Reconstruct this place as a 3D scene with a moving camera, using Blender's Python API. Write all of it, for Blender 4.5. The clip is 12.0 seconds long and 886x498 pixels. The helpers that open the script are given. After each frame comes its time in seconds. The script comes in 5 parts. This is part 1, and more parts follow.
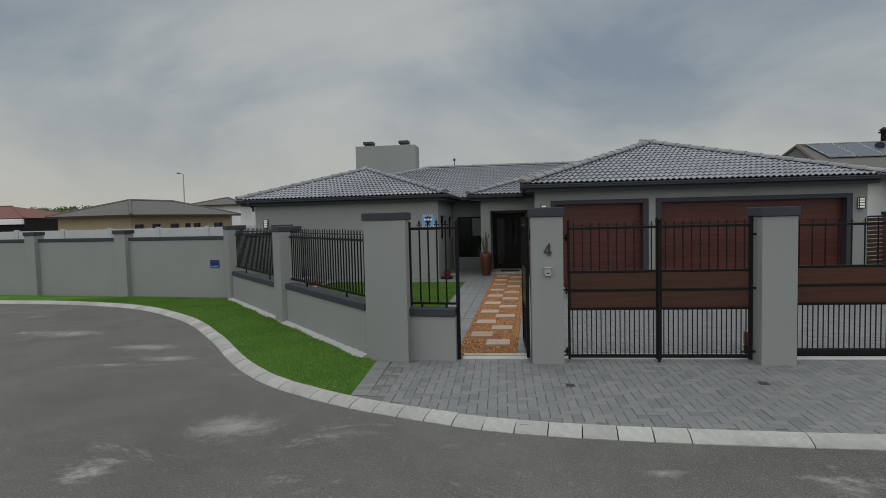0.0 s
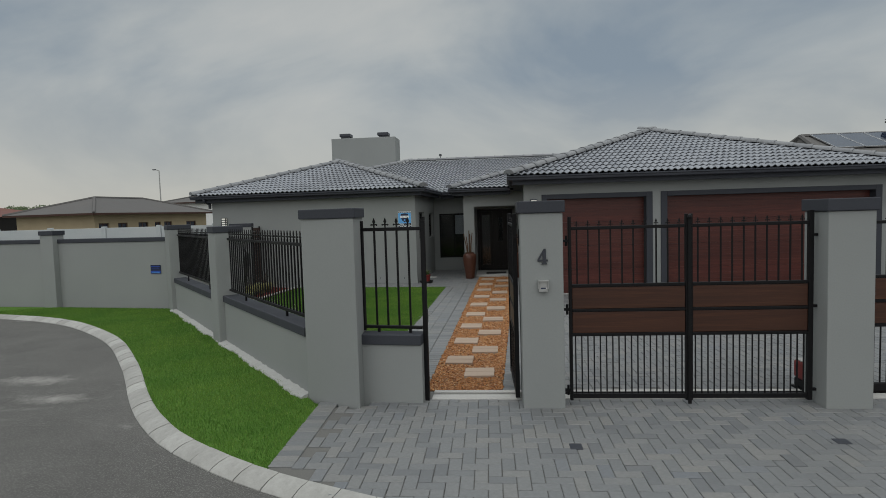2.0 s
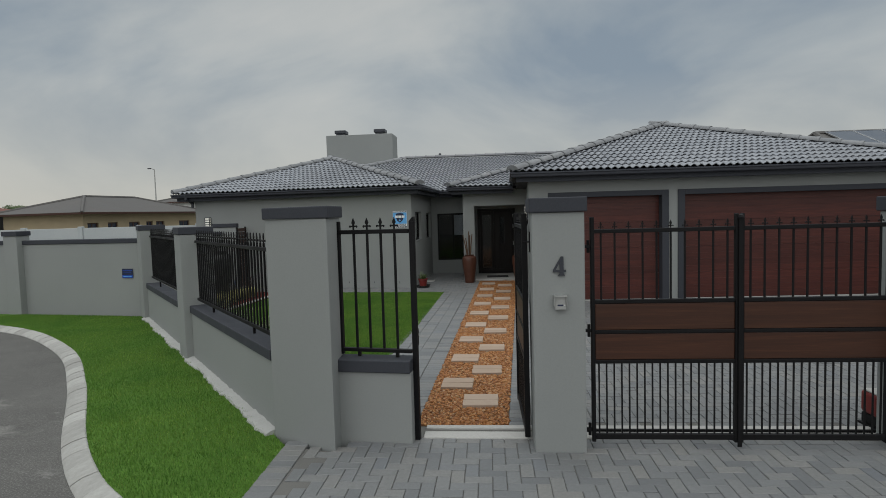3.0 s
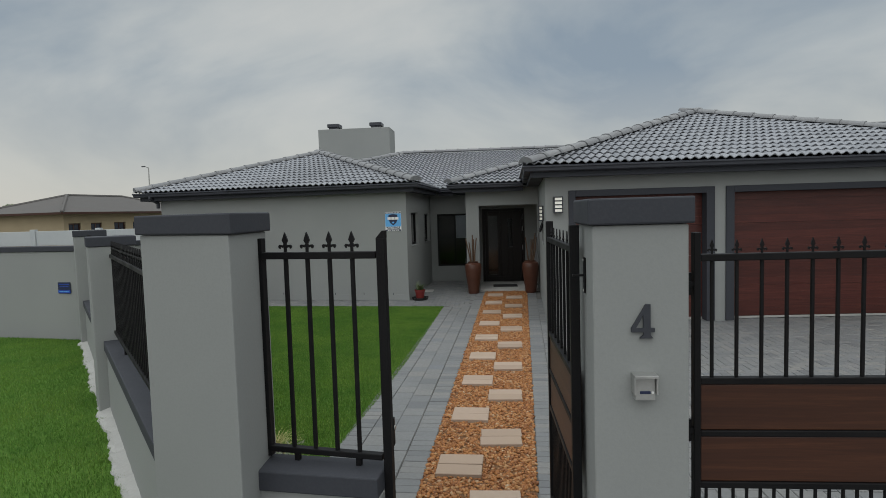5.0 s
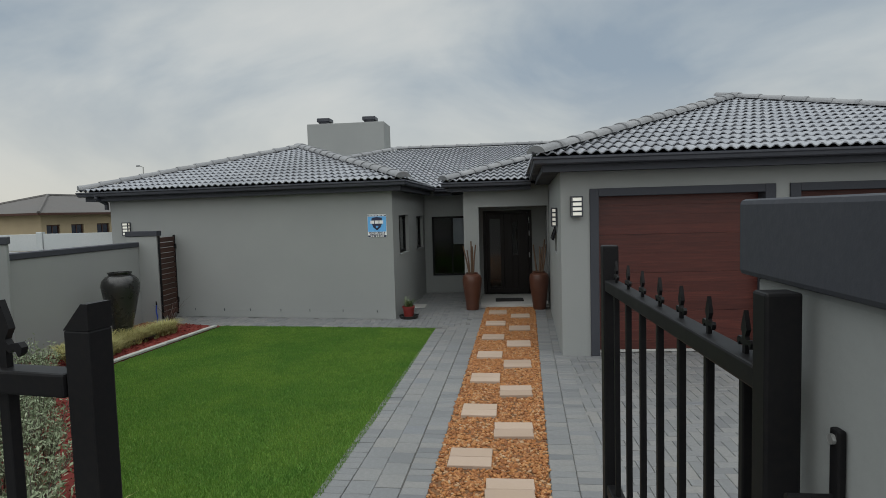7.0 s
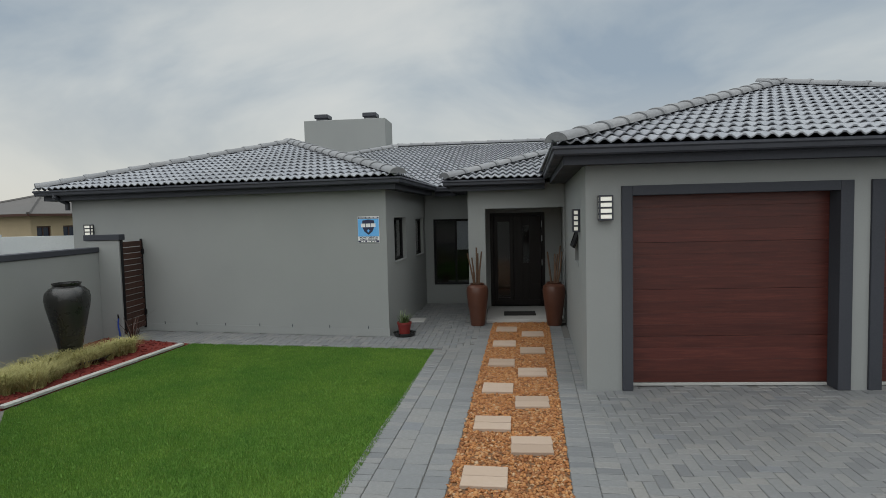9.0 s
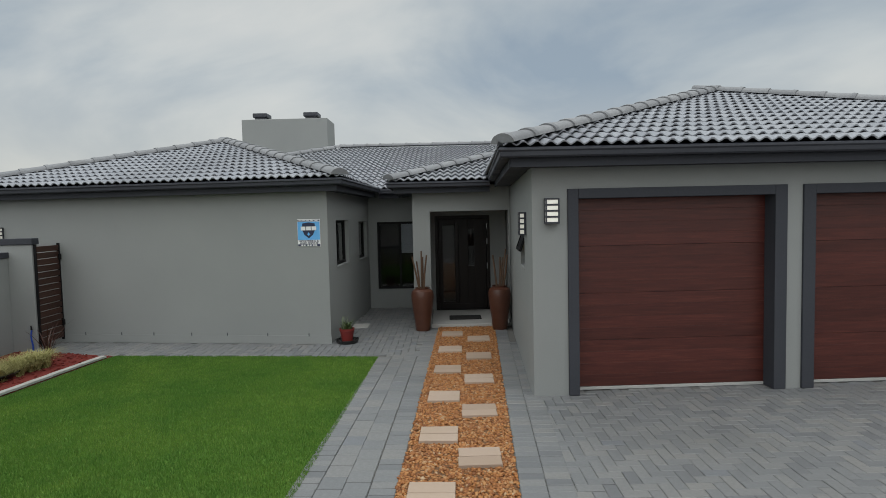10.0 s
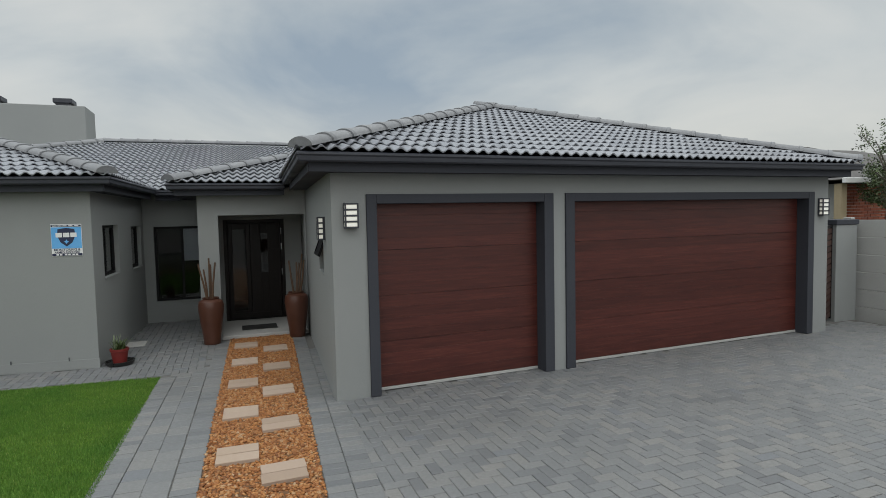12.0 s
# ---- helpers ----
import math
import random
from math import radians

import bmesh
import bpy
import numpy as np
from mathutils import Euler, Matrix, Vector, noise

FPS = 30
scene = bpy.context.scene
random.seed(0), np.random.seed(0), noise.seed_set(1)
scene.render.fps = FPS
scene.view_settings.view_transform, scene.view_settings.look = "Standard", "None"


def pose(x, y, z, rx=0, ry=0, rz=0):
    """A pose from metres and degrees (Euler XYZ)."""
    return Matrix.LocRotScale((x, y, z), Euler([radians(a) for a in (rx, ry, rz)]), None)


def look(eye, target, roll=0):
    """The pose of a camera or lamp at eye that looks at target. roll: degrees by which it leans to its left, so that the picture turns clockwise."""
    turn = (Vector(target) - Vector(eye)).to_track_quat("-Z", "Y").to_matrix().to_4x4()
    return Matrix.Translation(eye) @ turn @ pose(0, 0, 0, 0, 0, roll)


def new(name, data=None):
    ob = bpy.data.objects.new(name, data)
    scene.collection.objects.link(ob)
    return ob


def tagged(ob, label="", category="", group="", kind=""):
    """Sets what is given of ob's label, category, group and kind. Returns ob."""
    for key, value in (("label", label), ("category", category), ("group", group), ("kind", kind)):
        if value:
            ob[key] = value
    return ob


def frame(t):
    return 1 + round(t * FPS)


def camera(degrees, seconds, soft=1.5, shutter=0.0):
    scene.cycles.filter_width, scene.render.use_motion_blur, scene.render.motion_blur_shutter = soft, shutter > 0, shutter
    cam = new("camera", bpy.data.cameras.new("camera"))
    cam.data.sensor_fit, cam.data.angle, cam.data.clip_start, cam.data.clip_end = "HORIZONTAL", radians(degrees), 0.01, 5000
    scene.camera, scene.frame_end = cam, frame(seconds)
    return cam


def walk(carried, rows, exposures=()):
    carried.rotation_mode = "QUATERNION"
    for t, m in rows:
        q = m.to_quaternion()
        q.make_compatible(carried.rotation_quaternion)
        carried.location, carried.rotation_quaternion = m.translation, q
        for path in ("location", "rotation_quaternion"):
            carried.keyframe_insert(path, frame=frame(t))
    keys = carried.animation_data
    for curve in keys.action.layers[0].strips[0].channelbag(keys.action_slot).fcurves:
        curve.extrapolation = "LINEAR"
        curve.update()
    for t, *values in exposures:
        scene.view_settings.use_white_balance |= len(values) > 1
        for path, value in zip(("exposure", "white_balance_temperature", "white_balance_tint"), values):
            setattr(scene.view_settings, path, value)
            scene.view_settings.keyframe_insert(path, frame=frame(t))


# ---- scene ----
cam = camera(76.0, 12.0, soft=0.6)
PATH = [
    (0, (0.076, -0.797, 1.905), (-0.132, 1.189, 1.792), -1.4),
    (0.5, (0.112, -0.394, 1.908), (-0.075, 1.594, 1.79), -1.6),
    (1, (0.136, 0.057, 1.885), (-0.042, 2.046, 1.766), -1.6),
    (1.5, (0.158, 0.518, 1.898), (-0.014, 2.506, 1.774), -1.7),
    (2, (0.152, 1.015, 1.901), (-0.014, 3.005, 1.775), -1.7),
    (2.5, (0.129, 1.519, 1.897), (-0.035, 3.509, 1.771), -1.6),
    (3, (0.116, 2.036, 1.893), (-0.049, 4.026, 1.767), -1.6),
    (5, (0.013, 3.968, 1.955), (-0.16, 5.956, 1.823), -1.7),
    (5.5, (0.032, 4.497, 1.955), (-0.141, 6.485, 1.822), -1.8),
    (6, (0.041, 5.001, 1.974), (-0.135, 6.989, 1.842), -1.7),
    (6.5, (0.042, 5.482, 1.993), (-0.137, 7.47, 1.862), -1.7),
    (7, (0.051, 5.932, 1.983), (-0.135, 7.919, 1.854), -1.6),
    (9, (0.02, 7.316, 1.976), (-0.19, 9.301, 1.856), -1.4),
    (9.5, (0.007, 7.46, 1.961), (-0.162, 9.449, 1.845), -1.4),
    (10, (0.006, 7.532, 1.981), (-0.009, 9.529, 1.865), -1.3),
    (10.5, (-0.026, 7.562, 1.985), (0.169, 9.549, 1.869), -1.2),
    (11, (-0.05, 7.562, 1.98), (0.343, 9.519, 1.865), -1.1),
    (11.5, (-0.052, 7.553, 1.988), (0.508, 9.47, 1.87), -1.2),
    (12, (-0.07, 7.533, 1.998), (0.623, 9.405, 1.878), -1.2),
]
walk(cam, [(t, look(eye, target, roll)) for t, eye, target, roll in PATH], [(0.0, -0.17), (3.0, -0.03), (5.5, 0.13), (7.0, 0.26), (9.5, 0.32), (12.0, 0.33)])

# ---- sky and sun ----
SUN_EL, SUN_AZ = 45.0, 184.0          # the veiled sun stands behind the walk, to its left
world = bpy.data.worlds.new("overcast_sky")
scene.world = world
world.use_nodes = True
wn = world.node_tree
wn.nodes.clear()


def wnode(kind, **kw):
    n = wn.nodes.new(kind)
    for k, v in kw.items():
        n.inputs[k].default_value = v
    return n


def ramp_of(tree, stops):
    n = tree.nodes.new("ShaderNodeValToRGB")
    el = n.color_ramp.elements
    while len(el) < len(stops):
        el.new(0.5)
    for e, (p, c) in zip(el, stops):
        e.position, e.color = p, (*c, 1)
    return n


sky = wn.nodes.new("ShaderNodeTexSky")
sky.sky_type, sky.sun_disc = "NISHITA", False
sky.sun_elevation, sky.sun_rotation = radians(SUN_EL), radians(SUN_AZ)
sky_dim = wnode("ShaderNodeVectorMath")
sky_dim.operation = "SCALE"
sky_dim.inputs["Scale"].default_value = 0.08
tex = wn.nodes.new("ShaderNodeTexCoord")
sep = wn.nodes.new("ShaderNodeSeparateXYZ")
wn.links.new(tex.outputs["Generated"], sep.inputs[0])
lift = wnode("ShaderNodeMath")
lift.operation, lift.inputs[1].default_value = "MAXIMUM", 0.0
wn.links.new(sep.outputs["Z"], lift.inputs[0])
add = wnode("ShaderNodeMath")
add.operation, add.inputs[1].default_value = "ADD", 0.5
wn.links.new(lift.outputs[0], add.inputs[0])
div = wnode("ShaderNodeVectorMath")
div.operation = "DIVIDE"
wn.links.new(tex.outputs["Generated"], div.inputs[0])
wn.links.new(add.outputs[0], div.inputs[1])
shift = wnode("ShaderNodeMapping")
shift.inputs["Location"].default_value = (0.9, -0.35, 0.0)
shift.inputs["Scale"].default_value = (0.8, 0.95, 0.4)
shift.inputs["Rotation"].default_value = (0.0, 0.0, 0.45)
wn.links.new(div.outputs[0], shift.inputs[0])
big = wnode("ShaderNodeTexNoise", Scale=1.7, Detail=7.0, Roughness=0.52, Distortion=0.5)
wn.links.new(shift.outputs[0], big.inputs["Vector"])
clouds = ramp_of(wn, [(0.36, (0.245, 0.30, 0.355)), (0.46, (0.345, 0.388, 0.415)), (0.56, (0.455, 0.482, 0.482)), (0.70, (0.54, 0.549, 0.53))])
wn.links.new(big.outputs["Fac"], clouds.inputs[0])
low = ramp_of(wn, [(0.0, (1, 1, 1)), (0.22, (0, 0, 0))])
wn.links.new(lift.outputs[0], low.inputs[0])
haze = wnode("ShaderNodeMix", )
haze.data_type = "RGBA"
haze.inputs[7].default_value = (0.58, 0.555, 0.49, 1)
half = wnode("ShaderNodeMath")
half.operation, half.inputs[1].default_value = "MULTIPLY", 0.7
wn.links.new(low.outputs[0], half.inputs[0])
wn.links.new(half.outputs[0], haze.inputs[0])
wn.links.new(clouds.outputs[0], haze.inputs[6])
cover = wnode("ShaderNodeMix")
cover.data_type = "RGBA"
cover.inputs[0].default_value = 0.92
wn.links.new(sky.outputs[0], sky_dim.inputs[0])
wn.links.new(sky_dim.outputs[0], cover.inputs[6])
wn.links.new(haze.outputs[2], cover.inputs[7])
bg = wnode("ShaderNodeBackground", Strength=1.0)
wn.links.new(cover.outputs[2], bg.inputs[0])
rise = wn.nodes.new("ShaderNodeMapRange")                # an overcast sky is brighter overhead than low down
rise.inputs["From Min"].default_value, rise.inputs["From Max"].default_value = 0.38, 0.95
rise.inputs["To Min"].default_value, rise.inputs["To Max"].default_value = 1.0, 3.0
wn.links.new(lift.outputs[0], rise.inputs["Value"])
wn.links.new(rise.outputs[0], bg.inputs["Strength"])
wn.links.new(bg.outputs[0], wn.nodes.new("ShaderNodeOutputWorld").inputs[0])

sun_data = bpy.data.lights.new("sun", "SUN")
sun_data.energy, sun_data.angle, sun_data.color = 0.85, radians(100), (1.0, 0.985, 0.96)
sun = new("sun", sun_data)
az, el = radians(SUN_AZ), radians(SUN_EL)
sun.matrix_world = look((math.sin(az) * math.cos(el) * 50, math.cos(az) * math.cos(el) * 50, math.sin(el) * 50), (0, 0, 0))


# ---- materials ----
def material(name, rough=0.7, metal=0.0, spec=0.5):
    m = bpy.data.materials.new(name)
    m.use_nodes = True
    t = m.node_tree
    b = t.nodes["Principled BSDF"]
    b.inputs["Roughness"].default_value, b.inputs["Metallic"].default_value = rough, metal
    b.inputs["Specular IOR Level"].default_value = spec
    return m, t, b


def noise_tex(t, scale, detail=4.0, rough=0.55, stretch=None, dist=0.0):
    co = t.nodes.new("ShaderNodeTexCoord")
    n = t.nodes.new("ShaderNodeTexNoise")
    n.inputs["Scale"].default_value, n.inputs["Detail"].default_value = scale, detail
    n.inputs["Roughness"].default_value, n.inputs["Distortion"].default_value = rough, dist
    if stretch:
        mp = t.nodes.new("ShaderNodeMapping")
        mp.inputs["Scale"].default_value = stretch
        t.links.new(co.outputs["Object"], mp.inputs[0])
        t.links.new(mp.outputs[0], n.inputs["Vector"])
    else:
        t.links.new(co.outputs["Object"], n.inputs["Vector"])
    return n.outputs["Fac"]


def mix_col(t, fac, a, b, mode="MIX"):
    m = t.nodes.new("ShaderNodeMix")
    m.data_type, m.blend_type = "RGBA", mode
    for i, v in ((0, fac), (6, a), (7, b)):
        if isinstance(v, (int, float)):
            m.inputs[i].default_value = v
        elif isinstance(v, tuple):
            m.inputs[i].default_value = (*v, 1)
        else:
            t.links.new(v, m.inputs[i])
    return m.outputs[2]


def bump(t, b, height, strength=0.3, dist=0.01):
    n = t.nodes.new("ShaderNodeBump")
    n.inputs["Strength"].default_value, n.inputs["Distance"].default_value = strength, dist
    t.links.new(height, n.inputs["Height"])
    t.links.new(n.outputs[0], b.inputs["Normal"])


def ramp(t, fac, lo, hi):
    n = t.nodes.new("ShaderNodeMapRange")
    n.inputs["From Min"].default_value, n.inputs["From Max"].default_value = lo, hi
    t.links.new(fac, n.inputs["Value"])
    return n.outputs[0]


def piece_random(t):
    """A number that differs from piece to piece, whether a piece is an object or an island."""
    o = t.nodes.new("ShaderNodeObjectInfo")
    g = t.nodes.new("ShaderNodeNewGeometry")
    s = t.nodes.new("ShaderNodeMath")
    s.operation = "ADD"
    t.links.new(o.outputs["Random"], s.inputs[0])
    t.links.new(g.outputs["Random Per Island"], s.inputs[1])
    f = t.nodes.new("ShaderNodeMath")
    f.operation = "FRACT"
    t.links.new(s.outputs[0], f.inputs[0])
    return f.outputs[0]


def two_scale(name, a, b, c, coarse, fine, rough=0.7, metal=0.0, bump_s=0.3, bump_d=0.004, spec=0.5, stretch=None, amount=0.45):
    """A surface whose colour wanders between a and b over coarse noise, with c in fine grain."""
    m, t, bs = material(name, rough, metal, spec)
    n1 = ramp(t, noise_tex(t, coarse, 4, stretch=stretch), 0.34, 0.66)
    n2 = noise_tex(t, fine, 5, 0.65, stretch=stretch)
    col = mix_col(t, n1, a, b)
    f2 = t.nodes.new("ShaderNodeMath")
    f2.operation, f2.inputs[1].default_value = "MULTIPLY", amount
    t.links.new(ramp(t, n2, 0.42, 0.72), f2.inputs[0])
    col = mix_col(t, f2.outputs[0], col, c)
    t.links.new(col, bs.inputs["Base Color"])
    r = t.nodes.new("ShaderNodeMapRange")
    r.inputs["To Min"].default_value, r.inputs["To Max"].default_value = max(rough - 0.1, 0.02), min(rough + 0.1, 1)
    t.links.new(n1, r.inputs["Value"])
    t.links.new(r.outputs[0], bs.inputs["Roughness"])
    if bump_s:
        bump(t, bs, n2, bump_s, bump_d)
    return m


def pieces(name, stops, fine=60.0, rough=0.85, bump_s=0.35, bump_d=0.003, dirt=(0.1, 0.1, 0.09), coarse=0.6, spec=0.4):
    m, t, bs = material(name, rough, 0.0, spec)
    r = ramp_of(t, stops)
    t.links.new(piece_random(t), r.inputs[0])
    n2 = noise_tex(t, fine, 5, 0.7)
    geo = t.nodes.new("ShaderNodeNewGeometry")
    n1 = t.nodes.new("ShaderNodeTexNoise")
    n1.inputs["Scale"].default_value, n1.inputs["Detail"].default_value = coarse, 5.0
    t.links.new(geo.outputs["Position"], n1.inputs["Vector"])
    col = mix_col(t, ramp(t, n2, 0.3, 0.8), r.outputs[0], mix_col(t, 0.6, r.outputs[0], dirt))
    k = t.nodes.new("ShaderNodeMath")
    k.operation, k.inputs[1].default_value = "MULTIPLY", 0.5
    t.links.new(ramp(t, n1.outputs["Fac"], 0.5, 0.75), k.inputs[0])
    col = mix_col(t, k.outputs[0], col, dirt)
    t.links.new(col, bs.inputs["Base Color"])
    bump(t, bs, n2, bump_s, bump_d)
    return m


PLASTER = two_scale("grey_plaster_paint", (0.2515, 0.2621, 0.2573), (0.2765, 0.287, 0.2803), (0.2342, 0.2448, 0.24), 0.7, 70, 0.85, bump_s=0.25, bump_d=0.003, spec=0.25)
CHARCOAL = two_scale("charcoal_plaster_paint", (0.036, 0.039, 0.048), (0.045, 0.048, 0.058), (0.056, 0.059, 0.068), 1.5, 60, 0.75, bump_s=0.2, bump_d=0.003, spec=0.3)
METAL_DARK = two_scale("charcoal_gutter_metal", (0.025, 0.028, 0.038), (0.032, 0.035, 0.046), (0.044, 0.047, 0.056), 2, 40, 0.45, bump_s=0.05)
STEEL = two_scale("black_painted_steel", (0.006, 0.006, 0.007), (0.009, 0.009, 0.010), (0.016, 0.014, 0.013), 3, 90, 0.5, bump_s=0.08, bump_d=0.001, spec=0.15)
ROOF = pieces("grey_concrete_roof_tile", [(0, (0.2567, 0.2712, 0.301)), (0.5, (0.2981, 0.313, 0.3437)), (1, (0.3353, 0.349, 0.3762))], 35, 0.5, 0.25, 0.003, (0.0994, 0.1021, 0.1111), 0.35, 0.5)
RIDGE = pieces("grey_mortared_ridge_tile", [(0, (0.20, 0.208, 0.222)), (0.5, (0.235, 0.243, 0.256)), (1, (0.27, 0.276, 0.286))], 25, 0.7, 0.4, 0.004, (0.12, 0.12, 0.12), 1.5, 0.4)
PAVER = pieces("grey_clay_paver", [(0, (0.1367, 0.1423, 0.1502)), (0.15, (0.1659, 0.1721, 0.1771)), (0.5, (0.1823, 0.1879, 0.1916)), (0.8, (0.2024, 0.2037, 0.2012)), (0.93, (0.2187, 0.2148, 0.206)), (1, (0.1586, 0.1702, 0.1877))], 30, 0.56, 0.45, 0.004, (0.1049, 0.107, 0.1059), 0.45, 0.5)
KERB = pieces("weathered_concrete_kerb", [(0, (0.3384, 0.3337, 0.3149)), (1, (0.4418, 0.4371, 0.4136))], 14, 0.9, 0.5, 0.006, (0.188, 0.1833, 0.1692), 1.2)
STEPSTONE = pieces("sandstone_coloured_slab", [(0, (0.3082, 0.2321, 0.1784)), (0.5, (0.368, 0.2821, 0.223)), (1, (0.4186, 0.3294, 0.2639))], 22, 0.85, 0.4, 0.004, (0.3496, 0.2639, 0.1911), 2.5)
PEBBLE = pieces("orange_river_pebble", [(0, (0.153, 0.0499, 0.0134)), (0.25, (0.27, 0.0989, 0.0252)), (0.55, (0.369, 0.1505, 0.042)), (0.78, (0.45, 0.215, 0.0714)), (0.93, (0.423, 0.2494, 0.1176)), (1, (0.468, 0.344, 0.2184))], 80, 0.6, 0.2, 0.001, (0.225, 0.0946, 0.0336), 6)
JOINT = two_scale("sandy_joint", (0.105, 0.103, 0.097), (0.135, 0.132, 0.124), (0.17, 0.164, 0.15), 1.0, 90, 0.95)
SOIL = two_scale("dark_soil", (0.05, 0.035, 0.022), (0.075, 0.05, 0.03), (0.10, 0.07, 0.045), 2, 40, 0.95, bump_s=0.6, bump_d=0.01)
GRAVELBED = two_scale("brown_gravel_bed", (0.12, 0.058, 0.024), (0.17, 0.082, 0.034), (0.08, 0.04, 0.018), 3, 60, 0.95, bump_s=0.6, bump_d=0.01)
MULCH = pieces("red_dyed_bark_chip", [(0, (0.09, 0.014, 0.010)), (0.5, (0.19, 0.024, 0.016)), (1, (0.27, 0.045, 0.03))], 60, 0.9, 0.3, 0.002, (0.09, 0.01, 0.008), 3)
CONCRETE = two_scale("pale_concrete", (0.40, 0.39, 0.37), (0.46, 0.45, 0.43), (0.33, 0.325, 0.31), 1.4, 50, 0.85, bump_s=0.35, bump_d=0.004)
WHITECON = two_scale("white_precast_concrete", (0.42, 0.45, 0.46), (0.49, 0.51, 0.51), (0.38, 0.40, 0.41), 0.8, 30, 0.8, bump_s=0.2)
GREYCON = two_scale("grey_precast_concrete", (0.36, 0.36, 0.345), (0.41, 0.41, 0.395), (0.33, 0.33, 0.31), 0.8, 40, 0.85, bump_s=0.25)
TERRA = two_scale("brown_glazed_clay", (0.078, 0.028, 0.016), (0.10, 0.037, 0.021), (0.055, 0.02, 0.012), 4, 60, 0.42, bump_s=0.15, bump_d=0.002)
BLACKPOT = two_scale("black_glazed_clay", (0.012, 0.012, 0.012), (0.018, 0.018, 0.017), (0.03, 0.03, 0.028), 4, 50, 0.28, bump_s=0.1)
REDPOT = two_scale("red_plastic_pot", (0.16, 0.016, 0.014), (0.19, 0.02, 0.016), (0.13, 0.013, 0.011), 4, 60, 0.5, bump_s=0.1)
STICK = two_scale("dry_brown_stick", (0.085, 0.045, 0.025), (0.12, 0.07, 0.04), (0.05, 0.028, 0.016), 6, 50, 0.85, bump_s=0.4)
MATMAT = two_scale("black_rubber_mat", (0.014, 0.014, 0.014), (0.022, 0.021, 0.02), (0.035, 0.033, 0.03), 4, 120, 0.95, bump_s=0.6, bump_d=0.004)
CREAM = two_scale("ochre_face_brick", (0.34, 0.275, 0.175), (0.40, 0.325, 0.21), (0.30, 0.24, 0.15), 0.8, 25, 0.9)
BRICKRED = pieces("red_face_brick", [(0, (0.19, 0.055, 0.032)), (0.5, (0.26, 0.075, 0.042)), (1, (0.32, 0.105, 0.06))], 40, 0.9, 0.4, 0.003, (0.15, 0.05, 0.03), 2)
FARROOF = two_scale("brown_grey_far_roof", (0.085, 0.08, 0.076), (0.11, 0.103, 0.098), (0.07, 0.066, 0.063), 0.5, 8, 0.8)
REDROOF = two_scale("brick_red_far_roof", (0.13, 0.045, 0.032), (0.16, 0.06, 0.042), (0.1, 0.035, 0.025), 0.5, 8, 0.8)
WHITE = two_scale("white_paint", (0.74, 0.74, 0.73), (0.8, 0.8, 0.79), (0.68, 0.68, 0.67), 1, 40, 0.6, bump_s=0.1)
BLUE = two_scale("sign_light_blue", (0.10, 0.36, 0.72), (0.13, 0.42, 0.78), (0.16, 0.48, 0.82), 5, 60, 0.4, bump_s=0)
NAVY = two_scale("sign_navy", (0.008, 0.014, 0.05), (0.012, 0.02, 0.06), (0.015, 0.025, 0.07), 5, 60, 0.4, bump_s=0)
SIGNBLUE = two_scale("sign_deep_blue", (0.01, 0.05, 0.32), (0.015, 0.07, 0.38), (0.02, 0.08, 0.42), 5, 60, 0.4, bump_s=0)
DOORWOOD = two_scale("very_dark_stained_timber", (0.006, 0.0045, 0.004), (0.009, 0.006, 0.005), (0.013, 0.009, 0.007), 3, 40, 0.4, bump_s=0.2, spec=0.25, stretch=(6, 6, 0.6))
LEAF = pieces("green_shrub_leaf", [(0, (0.035, 0.06, 0.018)), (0.5, (0.07, 0.11, 0.032)), (1, (0.11, 0.15, 0.05))], 20, 0.6, 0.1, 0.001, (0.03, 0.045, 0.015), 3)
GREYLEAF = pieces("grey_green_leaf", [(0, (0.195, 0.255, 0.15)), (0.5, (0.27, 0.3375, 0.2025)), (1, (0.375, 0.42, 0.285))], 20, 0.7, 0.1, 0.001, (0.135, 0.15, 0.09), 3)
STRAW = pieces("yellow_green_tuft_blade", [(0, (0.26, 0.25, 0.08)), (0.4, (0.42, 0.39, 0.15)), (0.75, (0.56, 0.52, 0.24)), (1, (0.22, 0.26, 0.07))], 20, 0.75, 0.1, 0.001, (0.16, 0.14, 0.05), 3)
BARK = two_scale("grey_bark", (0.09, 0.075, 0.06), (0.13, 0.11, 0.09), (0.06, 0.05, 0.04), 4, 50, 0.95, bump_s=0.6)
SOLAR = two_scale("solar_cell_glass", (0.012, 0.018, 0.035), (0.018, 0.025, 0.045), (0.03, 0.04, 0.06), 1.5, 20, 0.12, bump_s=0)
ALU = two_scale("brushed_aluminium", (0.55, 0.56, 0.57), (0.6, 0.61, 0.62), (0.5, 0.5, 0.51), 2, 60, 0.35, 0.9, bump_s=0.05)
STAINLESS = two_scale("stainless_box", (0.42, 0.43, 0.42), (0.48, 0.48, 0.47), (0.38, 0.38, 0.37), 4, 80, 0.38, 0.7, bump_s=0.05)
# pale blue that imitates sky mirrored in a window sash
SKYPANE = two_scale("pale_sky_reflection", (0.7, 0.74, 0.8), (0.76, 0.8, 0.84), (0.66, 0.7, 0.76), 3, 40, 0.9, bump_s=0.2)
# room surfaces: the gloom of an unlit room is put into this colour
INSIDE = two_scale("shade_dark_room", (0.05, 0.049, 0.048), (0.065, 0.064, 0.063), (0.04, 0.04, 0.04), 1, 30, 0.9)
